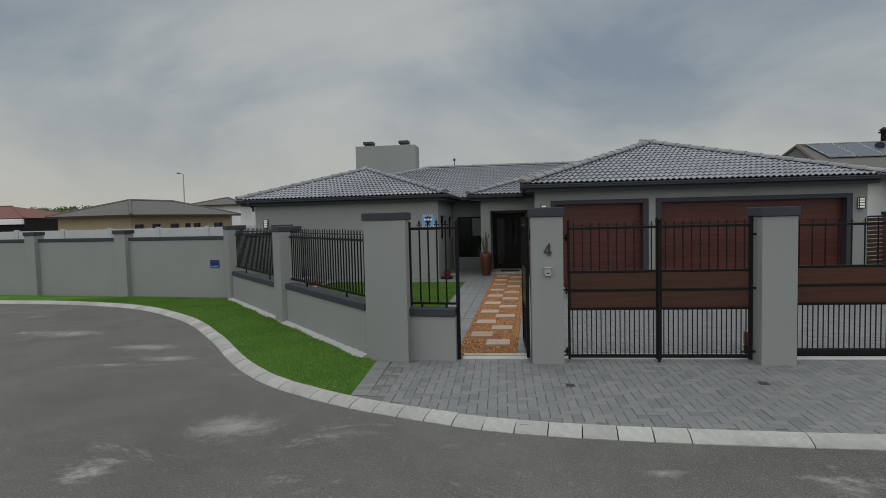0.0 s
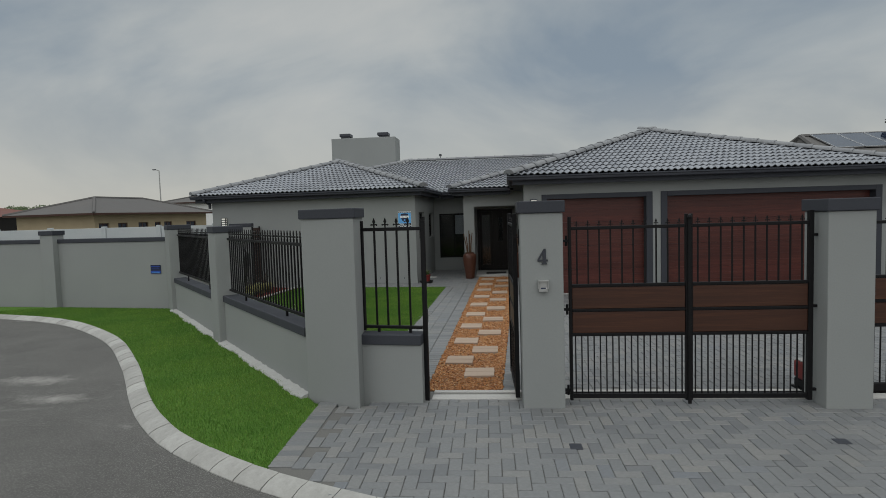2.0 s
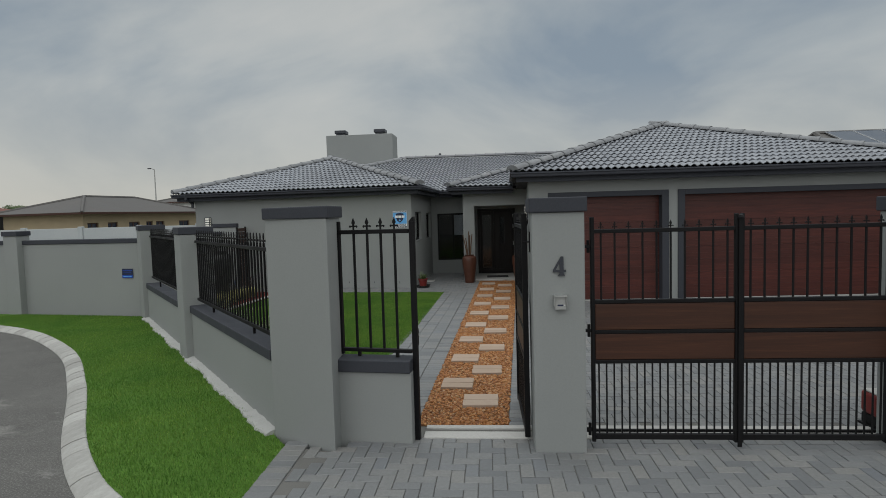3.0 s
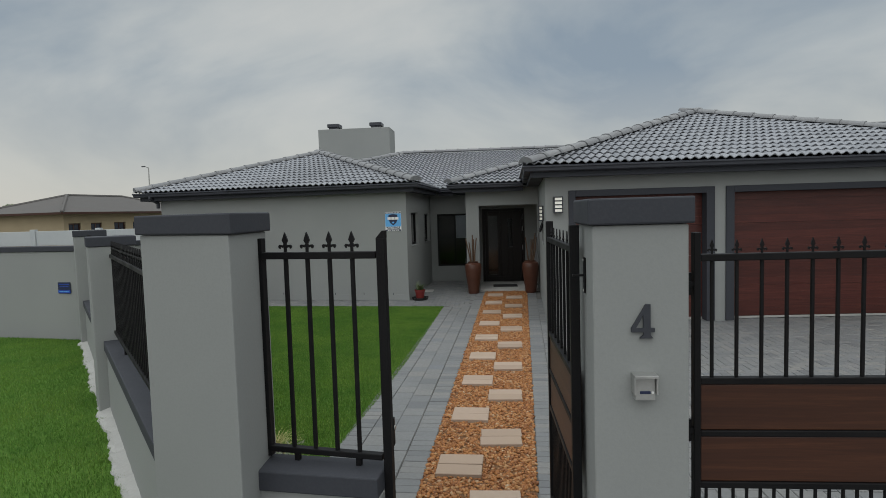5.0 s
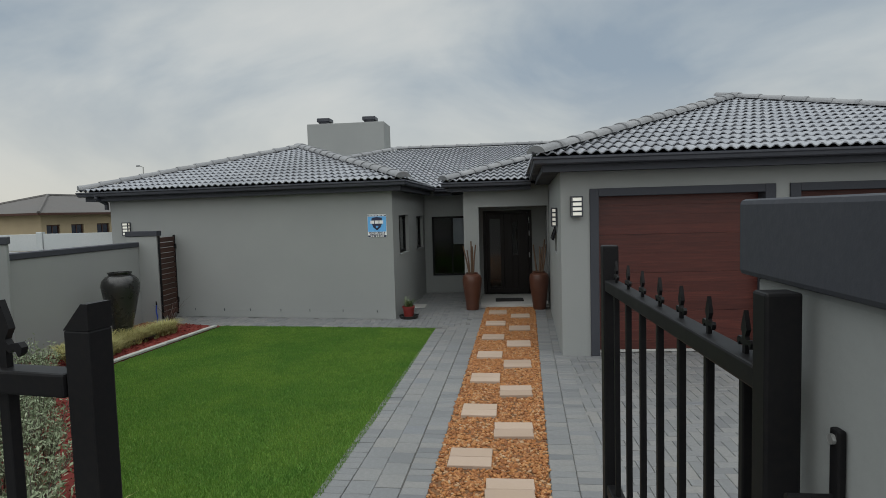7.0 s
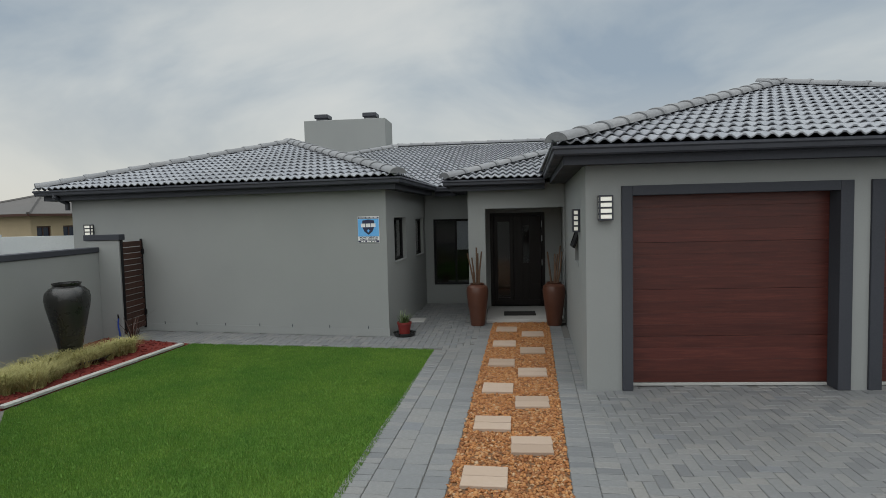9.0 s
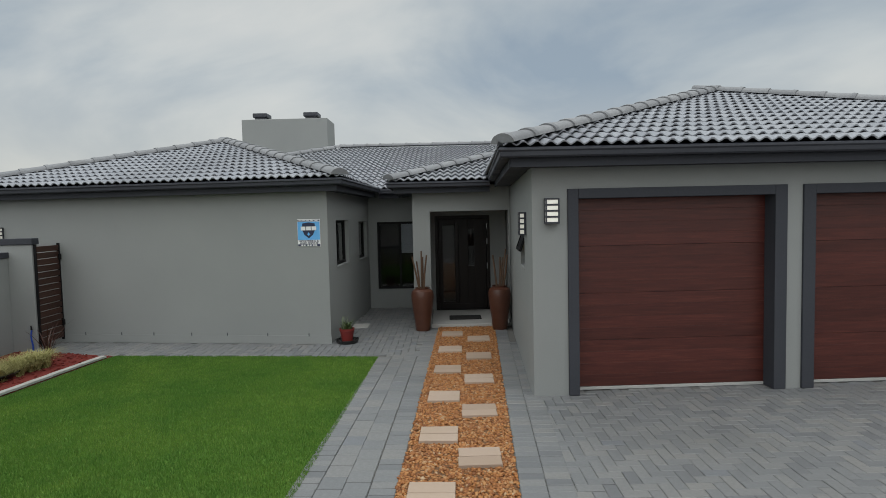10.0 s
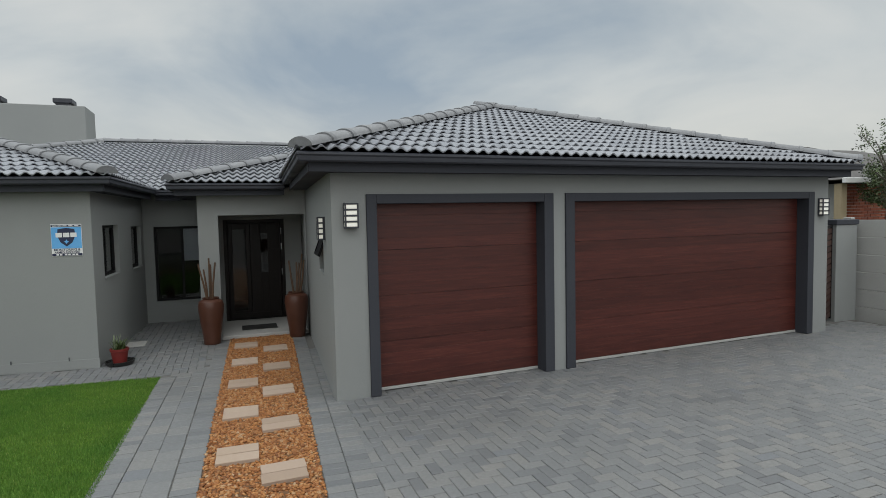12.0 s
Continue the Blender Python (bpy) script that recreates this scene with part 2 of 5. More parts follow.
HILL = two_scale("far_hill_scrub", (0.055, 0.062, 0.05), (0.085, 0.09, 0.075), (0.12, 0.115, 0.1), 0.03, 0.4, 0.95, bump_s=0)


def wood(name, a, b, c, rough=0.4, along=(0.5, 14, 14)):
    m, t, bs = material(name, rough, 0, 0.4)
    n1 = noise_tex(t, 3.0, 6, 0.6, stretch=along, dist=0.6)
    n2 = noise_tex(t, 22.0, 4, 0.6, stretch=along)
    r = ramp_of(t, [(0.28, a), (0.5, b), (0.72, c)])
    t.links.new(n1, r.inputs[0])
    v = ramp_of(t, [(0, (0.82, 0.82, 0.82)), (1, (1.12, 1.12, 1.12))])
    t.links.new(piece_random(t), v.inputs[0])
    col = mix_col(t, 1.0, mix_col(t, ramp(t, n2, 0.35, 0.9), r.outputs[0], a), v.outputs[0], "MULTIPLY")
    t.links.new(col, bs.inputs["Base Color"])
    bump(t, bs, n2, 0.12, 0.002)
    return m


GARAGEWOOD = wood("red_brown_woodgrain_door", (0.050, 0.013, 0.0105), (0.082, 0.020, 0.015), (0.125, 0.035, 0.024), 0.42)
GATEWOOD = wood("brown_varnished_gate_board", (0.0415, 0.0151, 0.0082), (0.0618, 0.022, 0.011), (0.0943, 0.0358, 0.0172), 0.45)
SLATWOOD = wood("dark_brown_slat", (0.035, 0.014, 0.009), (0.055, 0.021, 0.013), (0.08, 0.032, 0.02), 0.5)


def asphalt():
    m, t, bs = material("worn_grey_asphalt", 0.9, 0, 0.3)
    n1 = noise_tex(t, 0.4, 7, 0.7, dist=0.3)
    n2 = noise_tex(t, 75, 4, 0.75)
    n3 = noise_tex(t, 0.75, 9, 0.72, stretch=(0.7, 1.3, 1), dist=0.6)
    n4 = noise_tex(t, 6.0, 6, 0.7)
    base = mix_col(t, ramp(t, n1, 0.36, 0.64), (0.07, 0.067, 0.063), (0.119, 0.115, 0.108))
    base = mix_col(t, ramp(t, n4, 0.35, 0.75), base, mix_col(t, 0.5, base, (0.085, 0.083, 0.08)))
    grit = mix_col(t, ramp(t, n2, 0.5, 0.68), base, mix_col(t, 0.55, base, (0.30, 0.295, 0.28)))
    f = t.nodes.new("ShaderNodeMath")
    f.operation = "MULTIPLY"
    t.links.new(ramp(t, n3, 0.575, 0.66), f.inputs[0])
    t.links.new(ramp(t, n4, 0.38, 0.62), f.inputs[1])
    n5 = noise_tex(t, 14, 8, 0.8)
    k = t.nodes.new("ShaderNodeMath")
    k.operation, k.inputs[1].default_value = "MULTIPLY", 0.4
    t.links.new(ramp(t, n5, 0.58, 0.68), k.inputs[0])
    grit = mix_col(t, k.outputs[0], grit, (0.30, 0.29, 0.27))
    patch = mix_col(t, f.outputs[0], grit, (0.27, 0.263, 0.25))
    geo = t.nodes.new("ShaderNodeNewGeometry")
    worn = noise_tex(t, 5.0, 9, 0.75, dist=0.8)
    for x, y, rx, ry in ((-2.55, 4.3, 0.62, 0.42), (-7.8, 8.7, 0.9, 0.4), (-4.8, 6.9, 0.7, 0.25), (1.25, 3.5, 0.25, 0.1), (-5.6, 7.6, 0.8, 0.3)):
        mp = t.nodes.new("ShaderNodeMapping")
        mp.inputs["Location"].default_value, mp.inputs["Scale"].default_value = (-x / rx, -y / ry, 0), (1 / rx, 1 / ry, 0)
        t.links.new(geo.outputs["Position"], mp.inputs[0])
        ln = t.nodes.new("ShaderNodeVectorMath")
        ln.operation = "LENGTH"
        t.links.new(mp.outputs[0], ln.inputs[0])
        sm = t.nodes.new("ShaderNodeMath")
        sm.operation = "SUBTRACT"
        t.links.new(worn, sm.inputs[0])
        sc = t.nodes.new("ShaderNodeMath")
        sc.operation, sc.inputs[1].default_value = "MULTIPLY", 0.5
        t.links.new(ln.outputs["Value"], sc.inputs[0])
        t.links.new(sc.outputs[0], sm.inputs[1])
        patch = mix_col(t, ramp(t, sm.outputs[0], 0.10, 0.55), patch, (0.27, 0.262, 0.245))
    t.links.new(patch, bs.inputs["Base Color"])
    bump(t, bs, n2, 0.6, 0.008)
    return m


def turf():
    m, t, bs = material("lawn_thatch", 0.9, 0, 0.2)
    n1, n2 = noise_tex(t, 0.8, 5, 0.6), noise_tex(t, 60, 4, 0.7)
    c = mix_col(t, ramp(t, n1, 0.35, 0.65), (0.07, 0.16, 0.02), (0.105, 0.22, 0.032))
    t.links.new(mix_col(t, ramp(t, n2, 0.4, 0.75), c, (0.05, 0.10, 0.018)), bs.inputs["Base Color"])
    bump(t, bs, n2, 0.8, 0.015)
    return m


def lawn_blade():
    """Mown grass: every blade its own green, drifting in patches from deep to yellowish."""
    m, t, bs = material("lawn_blade", 0.65, 0, 0.3)
    r = ramp_of(t, [(0, (0.036, 0.105, 0.013)), (0.45, (0.085, 0.200, 0.025)), (0.85, (0.150, 0.295, 0.045)), (1, (0.31, 0.37, 0.11))])
    t.links.new(piece_random(t), r.inputs[0])
    n1, n2 = noise_tex(t, 0.9, 6, 0.65, dist=0.4), noise_tex(t, 7.0, 4, 0.6)
    c = mix_col(t, ramp(t, n1, 0.38, 0.62), mix_col(t, 0.45, r.outputs[0], (0.04, 0.135, 0.014)), mix_col(t, 0.28, r.outputs[0], (0.20, 0.30, 0.04)))
    c = mix_col(t, ramp(t, n2, 0.48, 0.75), c, mix_col(t, 0.5, c, (0.05, 0.12, 0.018)))
    t.links.new(c, bs.inputs["Base Color"])
    return m


def glass():
    m, t, bs = material("window_glass", 0.03, 0, 0.5)
    bs.inputs["Base Color"].default_value = (0.5, 0.52, 0.53, 1)
    bs.inputs["Transmission Weight"].default_value = 1.0
    bs.inputs["IOR"].default_value = 1.45
    return m


def lamp_glass():
    m, t, bs = material("lit_lamp_diffuser", 0.5)
    bs.inputs["Base Color"].default_value = (0.8, 0.8, 0.74, 1)
    bs.inputs["Emission Color"].default_value = (1.0, 0.96, 0.82, 1)
    bs.inputs["Emission Strength"].default_value = 0.16
    return m


ASPHALT, TURF, GRASSBLADE, GLASS, LAMPGLASS = asphalt(), turf(), lawn_blade(), glass(), lamp_glass()


# ---- geometry helpers ----
def joined(*geos):
    vs, fs = [], []
    for v, f in geos:
        o = len(vs)
        vs += [tuple(p) for p in v]
        fs += [[i + o for i in q] for q in f]
    return vs, fs


def moved(geo, m):
    return [tuple(m @ Vector(p)) for p in geo[0]], geo[1]


def box(x0, y0, z0, x1, y1, z1, b=0.0):
    """A box; b cuts its edges with a chamfer."""
    if b <= 0:
        v = [(x, y, z) for z in (z0, z1) for y in (y0, y1) for x in (x0, x1)]
        return v, [[0, 2, 3, 1], [4, 5, 7, 6], [0, 1, 5, 4], [2, 6, 7, 3], [0, 4, 6, 2], [1, 3, 7, 5]]
    bm = bmesh.new()
    bmesh.ops.create_cube(bm, size=1.0)
    bmesh.ops.scale(bm, vec=(x1 - x0, y1 - y0, z1 - z0), verts=bm.verts)
    bmesh.ops.translate(bm, vec=((x0 + x1) / 2, (y0 + y1) / 2, (z0 + z1) / 2), verts=bm.verts)
    bmesh.ops.bevel(bm, geom=list(bm.edges), offset=b, segments=2, profile=0.5, affect="EDGES")
    bm.verts.index_update()
    out = [tuple(v.co) for v in bm.verts], [[v.index for v in f.verts] for f in bm.faces]
    bm.free()
    return out


def prism(poly, z0, z1):
    """An upright prism over a counter-clockwise outline."""
    n = len(poly)
    v = [(x, y, z0) for x, y in poly] + [(x, y, z1) for x, y in poly]
    return v, [list(range(n))[::-1], list(range(n, 2 * n))] + [[i, (i + 1) % n, n + (i + 1) % n, n + i] for i in range(n)]


def lathe(profile, n=32):
    """A body turned round z from (radius, height) pairs."""
    v, f = [], []
    for r, z in profile:
        v += [(r * math.cos(a), r * math.sin(a), z) for a in (2 * math.pi * i / n for i in range(n))]
    for k in range(len(profile) - 1):
        f += [[k * n + i, k * n + (i + 1) % n, (k + 1) * n + (i + 1) % n, (k + 1) * n + i] for i in range(n)]
    f.append(list(range(n))[::-1])
    return v, f


def rod(p, q, r0, r1=None, n=8):
    """A round bar from p to q."""
    p, q = Vector(p), Vector(q)
    r1 = r0 if r1 is None else r1
    m = (q - p).to_track_quat("Z", "Y").to_matrix()
    v = [tuple(c + m @ Vector((r * math.cos(2 * math.pi * i / n), r * math.sin(2 * math.pi * i / n), 0))) for c, r in ((p, r0), (q, r1)) for i in range(n)]
    return v, [[i, (i + 1) % n, n + (i + 1) % n, n + i] for i in range(n)] + [list(range(n))[::-1], list(range(n, 2 * n))]


def mesh_of(name, geo, mat, smooth=False):
    me = bpy.data.meshes.new(name)
    me.from_pydata(geo[0], [], geo[1])
    me.materials.append(mat)
    if smooth:
        me.shade_smooth()
        me.set_sharp_from_angle(angle=radians(40))
    me.update()
    return me


def put(name, geo, mat, smooth=False):
    return new(name, mesh_of(name, geo, mat, smooth))


def part(name, geo, mat, parent, label="", smooth=False):
    """One mesh object under a thing or a part."""
    ob = put(name, geo, mat, smooth)
    ob.parent = parent
    return tagged(ob, label)


def thing(name, label, category, group="", m=None, kind=""):
    ob = new(name)
    ob.empty_display_size = 0.1
    if m:
        ob.matrix_basis = m
    return tagged(ob, label, category, group, kind)


def sub(name, parent):
    ob = new(name)
    ob.empty_display_size = 0.05
    ob.parent = parent
    return ob


def soup(name, verts, faces, mat, smooth=False):
    """One mesh out of numpy arrays: verts (n, 3), faces (m, k)."""
    me = bpy.data.meshes.new(name)
    k = faces.shape[1]
    me.vertices.add(len(verts))
    me.vertices.foreach_set("co", verts.astype(np.float32).ravel())
    me.loops.add(faces.size)
    me.loops.foreach_set("vertex_index", faces.astype(np.int32).ravel())
    me.polygons.add(len(faces))
    me.polygons.foreach_set("loop_start", np.arange(0, faces.size, k, dtype=np.int32))
    me.materials.append(mat)
    me.update(calc_edges=True)
    if smooth:
        me.shade_smooth()
    return new(name, me)


def inside(poly, x, y):
    """Which of the points lie in the outline."""
    x, y = np.asarray(x, float), np.asarray(y, float)
    hit = np.zeros(x.shape, bool)
    for (ax, ay), (bx, by) in zip(poly, poly[1:] + poly[:1]):
        if ay == by:
            continue
        hit ^= ((ay > y) != (by > y)) & (x < (bx - ax) * (y - ay) / (by - ay) + ax)
    return hit


def along(p, q, z=0.0):
    """The pose at p with x towards q."""
    return pose(p[0], p[1], z, 0, 0, math.degrees(math.atan2(q[1] - p[1], q[0] - p[0])))


def gap(p, q):
    return math.hypot(q[0] - p[0], q[1] - p[1])


def open_wall(u0, u1, z0, z1, t, holes):
    """A wall along x from u0 to u1, y from 0 to t, with holes (u0, z0, u1, z1) right through it."""
    us = sorted({u0, u1, *[h[0] for h in holes], *[h[2] for h in holes]})
    zs = sorted({z0, z1, *[h[1] for h in holes], *[h[3] for h in holes]})
    full = [[not any(h[0] <= (us[i] + us[i + 1]) / 2 <= h[2] and h[1] <= (zs[j] + zs[j + 1]) / 2 <= h[3] for h in holes) for j in range(len(zs) - 1)] for i in range(len(us) - 1)]
    at, v, f = {}, [], []

    def vid(i, j, k):
        if (i, j, k) not in at:
            at[i, j, k] = len(v)
            v.append((us[i], t * k, zs[j]))
        return at[i, j, k]

    def solid(i, j):
        return 0 <= i < len(us) - 1 and 0 <= j < len(zs) - 1 and full[i][j]

    for i in range(len(us) - 1):
        for j in range(len(zs) - 1):
            if not full[i][j]:
                continue
            f.append([vid(i, j, 0), vid(i + 1, j, 0), vid(i + 1, j + 1, 0), vid(i, j + 1, 0)])
            f.append([vid(i, j, 1), vid(i, j + 1, 1), vid(i + 1, j + 1, 1), vid(i + 1, j, 1)])
            if not solid(i - 1, j):
                f.append([vid(i, j, 0), vid(i, j + 1, 0), vid(i, j + 1, 1), vid(i, j, 1)])
            if not solid(i + 1, j):
                f.append([vid(i + 1, j, 0), vid(i + 1, j, 1), vid(i + 1, j + 1, 1), vid(i + 1, j + 1, 0)])
            if not solid(i, j - 1):
                f.append([vid(i, j, 0), vid(i, j, 1), vid(i + 1, j, 1), vid(i + 1, j, 0)])
            if not solid(i, j + 1):
                f.append([vid(i, j + 1, 0), vid(i + 1, j + 1, 0), vid(i + 1, j + 1, 1), vid(i, j + 1, 1)])
    return v, f


def smooth_line(pts, step):
    """A smooth curve through points, sampled about every step metres."""
    out = []
    ext = [pts[0], *pts, pts[-1]]
    for a, b, c, d in zip(ext, ext[1:], ext[2:], ext[3:]):
        n = max(1, round(gap(b, c) / step))
        for i in range(n):
            s = i / n
            out.append(tuple(0.5 * (2 * b[k] + (c[k] - a[k]) * s + (2 * a[k] - 5 * b[k] + 4 * c[k] - d[k]) * s * s + (3 * b[k] - a[k] - 3 * c[k] + d[k]) * s**3) for k in (0, 1)))
    return out + [pts[-1]]


def offset(line, d):
    """The line moved d to its left."""
    out = []
    for i, p in enumerate(line):
        a, b = line[max(i - 1, 0)], line[min(i + 1, len(line) - 1)]
        l = gap(a, b)
        out.append((p[0] - (b[1] - a[1]) / l * d, p[1] + (b[0] - a[0]) / l * d))
    return out


# ---- ground, road, kerb ----
def sheet(name, poly, z0, z1, mat, label, category):
    return tagged(put(name, prism(poly, z0, z1), mat), label, category, kind="structure")


sheet("ground", [(-900, -900), (900, -900), (900, 900), (-900, 900)], -0.6, -0.16, HILL, "dull scrub and bare earth reaching the horizon", "ground")
sheet("road", [(-60, -40), (40, -40), (40, 4.6), (-1, 4.7), (-3.6, 7.0), (-6.5, 10.4), (-9, 11.9), (-13, 12.9), (-60, 13.2)], -0.3, -0.055, ASPHALT, "worn grey asphalt turning circle with pale scuffs", "road")

KERB_LINE = [(-24, 12.4), (-16, 12.5), (-12.7, 12.35), (-10.7, 12.1), (-8.4, 11.3), (-6.4, 9.8), (-4.95, 8.15), (-3.75, 6.55), (-3.0, 5.72), (-2.4, 5.25), (-1.75, 4.85), (-0.98, 4.5), (-0.15, 4.2), (0.6, 4.06), (1.4, 3.98), (2.3, 3.93), (3.1, 3.9), (5.0, 3.88), (8.0, 4.0), (14.0, 4.4)]
FACE = [(-1.85, 6.8), (-3.97, 9.33), (-6.42, 12.28)]
verge = [p for p in offset(smooth_line(KERB_LINE, 0.3), 0.28) if p[0] < -1.62]
VERGE = verge + [(-1.58, 5.1), (-1.62, 6.52), (-1.84, 6.79), (-3.97, 9.33), (-6.42, 12.28), (-6.8, 12.75), (-9.75, 13.2), (-14.3, 13.9), (-24, 15.2)]
apron = [p for p in offset(smooth_line(KERB_LINE, 0.3), 0.28) if p[0] > -1.4]
APRON = [(-1.58, 5.1)] + apron + [(14.0, 6.75), (-1.1, 6.75), (-1.1, 6.4), (-1.62, 6.52)]


def kerb_stone(l, w=0.195):
    """A mountable kerb stone with a sloped, rounded front; the road lies at y below 0."""
    prof = [(0.0, -0.14), (0.0, -0.048), (0.012, -0.036), (0.085, -0.004), (w - 0.012, 0.012), (w, 0.004), (w, -0.14)]
    n = len(prof)
    v = [(x, y, z) for x in (0.006, l - 0.006) for y, z in prof]
    return v, [[i, i + 1, n + i + 1, n + i] for i in range(n - 1)] + [list(range(n)), list(range(n, 2 * n))[::-1]]


kerb = thing("kerb", "pale weathered concrete kerb stones along the asphalt", "kerb", kind="structure")
stone_mesh = {l: mesh_of("kerb_stone", kerb_stone(l), KERB, True) for l in (0.3, 0.95)}
line = offset(smooth_line(KERB_LINE, 0.05), 0.09)
here, i = line[0], 0
while i < len(line) - 1:
    l = 0.95 if here[0] > 1.4 or here[0] < -10 else 0.3
    j = i
    while j < len(line) - 1 and gap(here, line[j]) < l:
        j += 1
    if gap(here, line[j]) < l * 0.9:
        break
    s = new("kerb_stone", stone_mesh[l])
    s.parent = kerb
    s.matrix_basis = along(here, line[j], random.uniform(-0.003, 0.003))
    d = Vector(line[j]) - Vector(here)
    here, i = tuple(Vector(here) + d.normalized() * l), j

sheet("verge_soil", VERGE, -0.3, -0.004, TURF, "mown grass verge between kerb and boundary wall", "lawn")

# ---- plots of the courtyard ----
GL0, GL1, GR0, GR1 = (-0.575, 6.98), (-0.175, 17.56), (0.24, 6.98), (0.815, 17.56)      # the gravel path's corners
LAWN = [(-1.36, 7.95), (-1.22, 9.8), (-1.13, 11.5), (-1.01, 15.51), (-5.0, 15.88), (-5.31, 12.74), (-2.28, 9.12), (-1.5, 8.12)]
BED = [(-1.42, 7.85), (-1.5, 8.1), (-2.3, 9.1), (-5.37, 12.74), (-5.05, 15.9), (-5.97, 16.13), (-6.5, 16.3), (-6.83, 16.3), (-6.68, 13.0), (-6.45, 12.55), (-4.0, 9.5), (-1.75, 6.95), (-1.15, 6.9)]
sheet("courtyard_base", [(-1.1, 6.7), (10.2, 6.7), (10.2, 14.6), (8.9, 14.4), (0.95, 13.85), (1.2, 19.2), (-1.7, 19.95), (-7.05, 17.08), (-7.0, 13), (-1.3, 6.9)], -0.3, -0.0115, JOINT, "sandy bedding under the paving", "paving")
sheet("lawn_soil", LAWN, -0.2, -0.004, TURF, "mown green lawn in the courtyard", "lawn")
sheet("bed_soil", BED, -0.2, 0.0, MULCH, "red mulch bed under the fence", "flower bed")
sheet("apron_base", APRON, -0.3, -0.009, JOINT, "sandy bedding under the driveway apron", "paving")
sheet("gravel_base", [GL0, GR0, GR1, GL1], -0.2, -0.005, GRAVELBED, "bedding of the pebble path", "path")
tagged(put("threshold", joined(box(-0.48, 6.68, -0.1, 10.1, 6.82, 0.012, 0.01), box(-0.48, 6.90, -0.1, 10.1, 6.975, 0.008, 0.008)), CONCRETE), "pale concrete gate threshold strip", "threshold", kind="structure")
tagged(put("gate_track", box(0.85, 6.845, -0.05, 10.1, 6.865, 0.02), STEEL), "thin black steel sliding gate track", "track", kind="structure")
tagged(put("porch_step", box(-0.30, 17.58, -0.1, 1.12, 19.1, 0.05, 0.012), CONCRETE), "low pale concrete porch step", "step", kind="structure")

# ---- the house ----
house = thing("house", "single-storey grey plastered house with grey tiled hip roofs", "house")
WALL_TOP, EAVE = 2.52, 2.612
GX0, GX1, GY, GB = 0.92, 8.86, 13.6, 26.0
GM = pose(GX0, GY + 0.01, 0, 0, 0, 2.1) @ pose(-GX0, -GY, 0)      # the garage front runs two degrees off square


def wall(geo, m, name="wall"):
    return part(name, moved(geo, m), PLASTER, house)


wall(open_wall(GX0, GX1, -0.15, WALL_TOP, 0.24, [(1.31, -0.15, 3.68, 2.23), (3.88, -0.15, 8.50, 2.23)]), GM @ pose(0, GY, 0))
SIDE = along((GX0, GY + 0.24), (1.264, 20.0))           # the garage's side wall runs a little off square
wall(open_wall(0, 5.3, -0.15, WALL_TOP, 0.22, [(0.66, 1.32, 1.28, 2.0)]), SIDE @ pose(0, -0.22, 0))
wall(box(GX1 - 0.235, GY + 0.52, -0.15, GX1 - 0.015, GB, WALL_TOP), pose(0, 0, 0))
C0, C1 = (-1.86, 16.4), (-1.70, 19.9)
W0 = (-7.99, 17.18)
FRONT = along(W0, C0)                                  # the wing's front runs about seven degrees off square
FL = gap(W0, C0)
wall(prism([W0, C0, (-1.85, 16.62), (-7.96, 17.40)], -0.15, WALL_TOP), pose(0, 0, 0))
wall(open_wall(0.222, gap(C0, C1), -0.15, WALL_TOP, 0.22, [(0.56, 1.185, 1.50, 1.95), (2.43, 1.155, 3.28, 1.91)]), along(C0, C1) @ pose(0, 0.0, 0) @ pose(0.22, 0, 0) @ pose(-0.22, 0.003, 0))
wall(open_wall(-1.70, -0.36, -0.15, WALL_TOP, 0.22, [(-1.52, 0.41, -0.44, 1.88)]), pose(0, 19.9, 0))
wall(open_wall(-0.60, 1.125, -0.15, WALL_TOP, 0.2, [(-0.29, -0.15, 1.10, 2.065)]), pose(0, 17.6, 0))
wall(box(-0.60, 17.80, -0.15, -0.36, 19.9, WALL_TOP), pose(0, 0, 0))
wall(open_wall(-0.36, 1.205, -0.15, WALL_TOP, 0.2, [(-0.24, -0.15, 0.88, 1.985)]), pose(0, 19.1, 0))
wall(box(-7.97, 17.40, -0.15, -7.75, GB, WALL_TOP), pose(0, 0, 0))
wall(box(-7.97, GB, -0.15, GX1, GB + 0.2, WALL_TOP), pose(0, 0, 0))
# room behind the glazing, its shade painted in as near-black
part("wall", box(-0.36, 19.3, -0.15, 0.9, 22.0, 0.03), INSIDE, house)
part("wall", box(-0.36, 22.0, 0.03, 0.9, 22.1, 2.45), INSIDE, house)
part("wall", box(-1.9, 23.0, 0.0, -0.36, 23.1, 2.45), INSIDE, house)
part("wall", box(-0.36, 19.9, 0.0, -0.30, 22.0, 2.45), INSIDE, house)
part("plinth_line", moved(box(1.5, -0.012, 0.0, FL + 0.012, -0.001, 0.13), FRONT), PLASTER, house)

# garage doors with their charcoal surrounds
FRAME = CHARCOAL


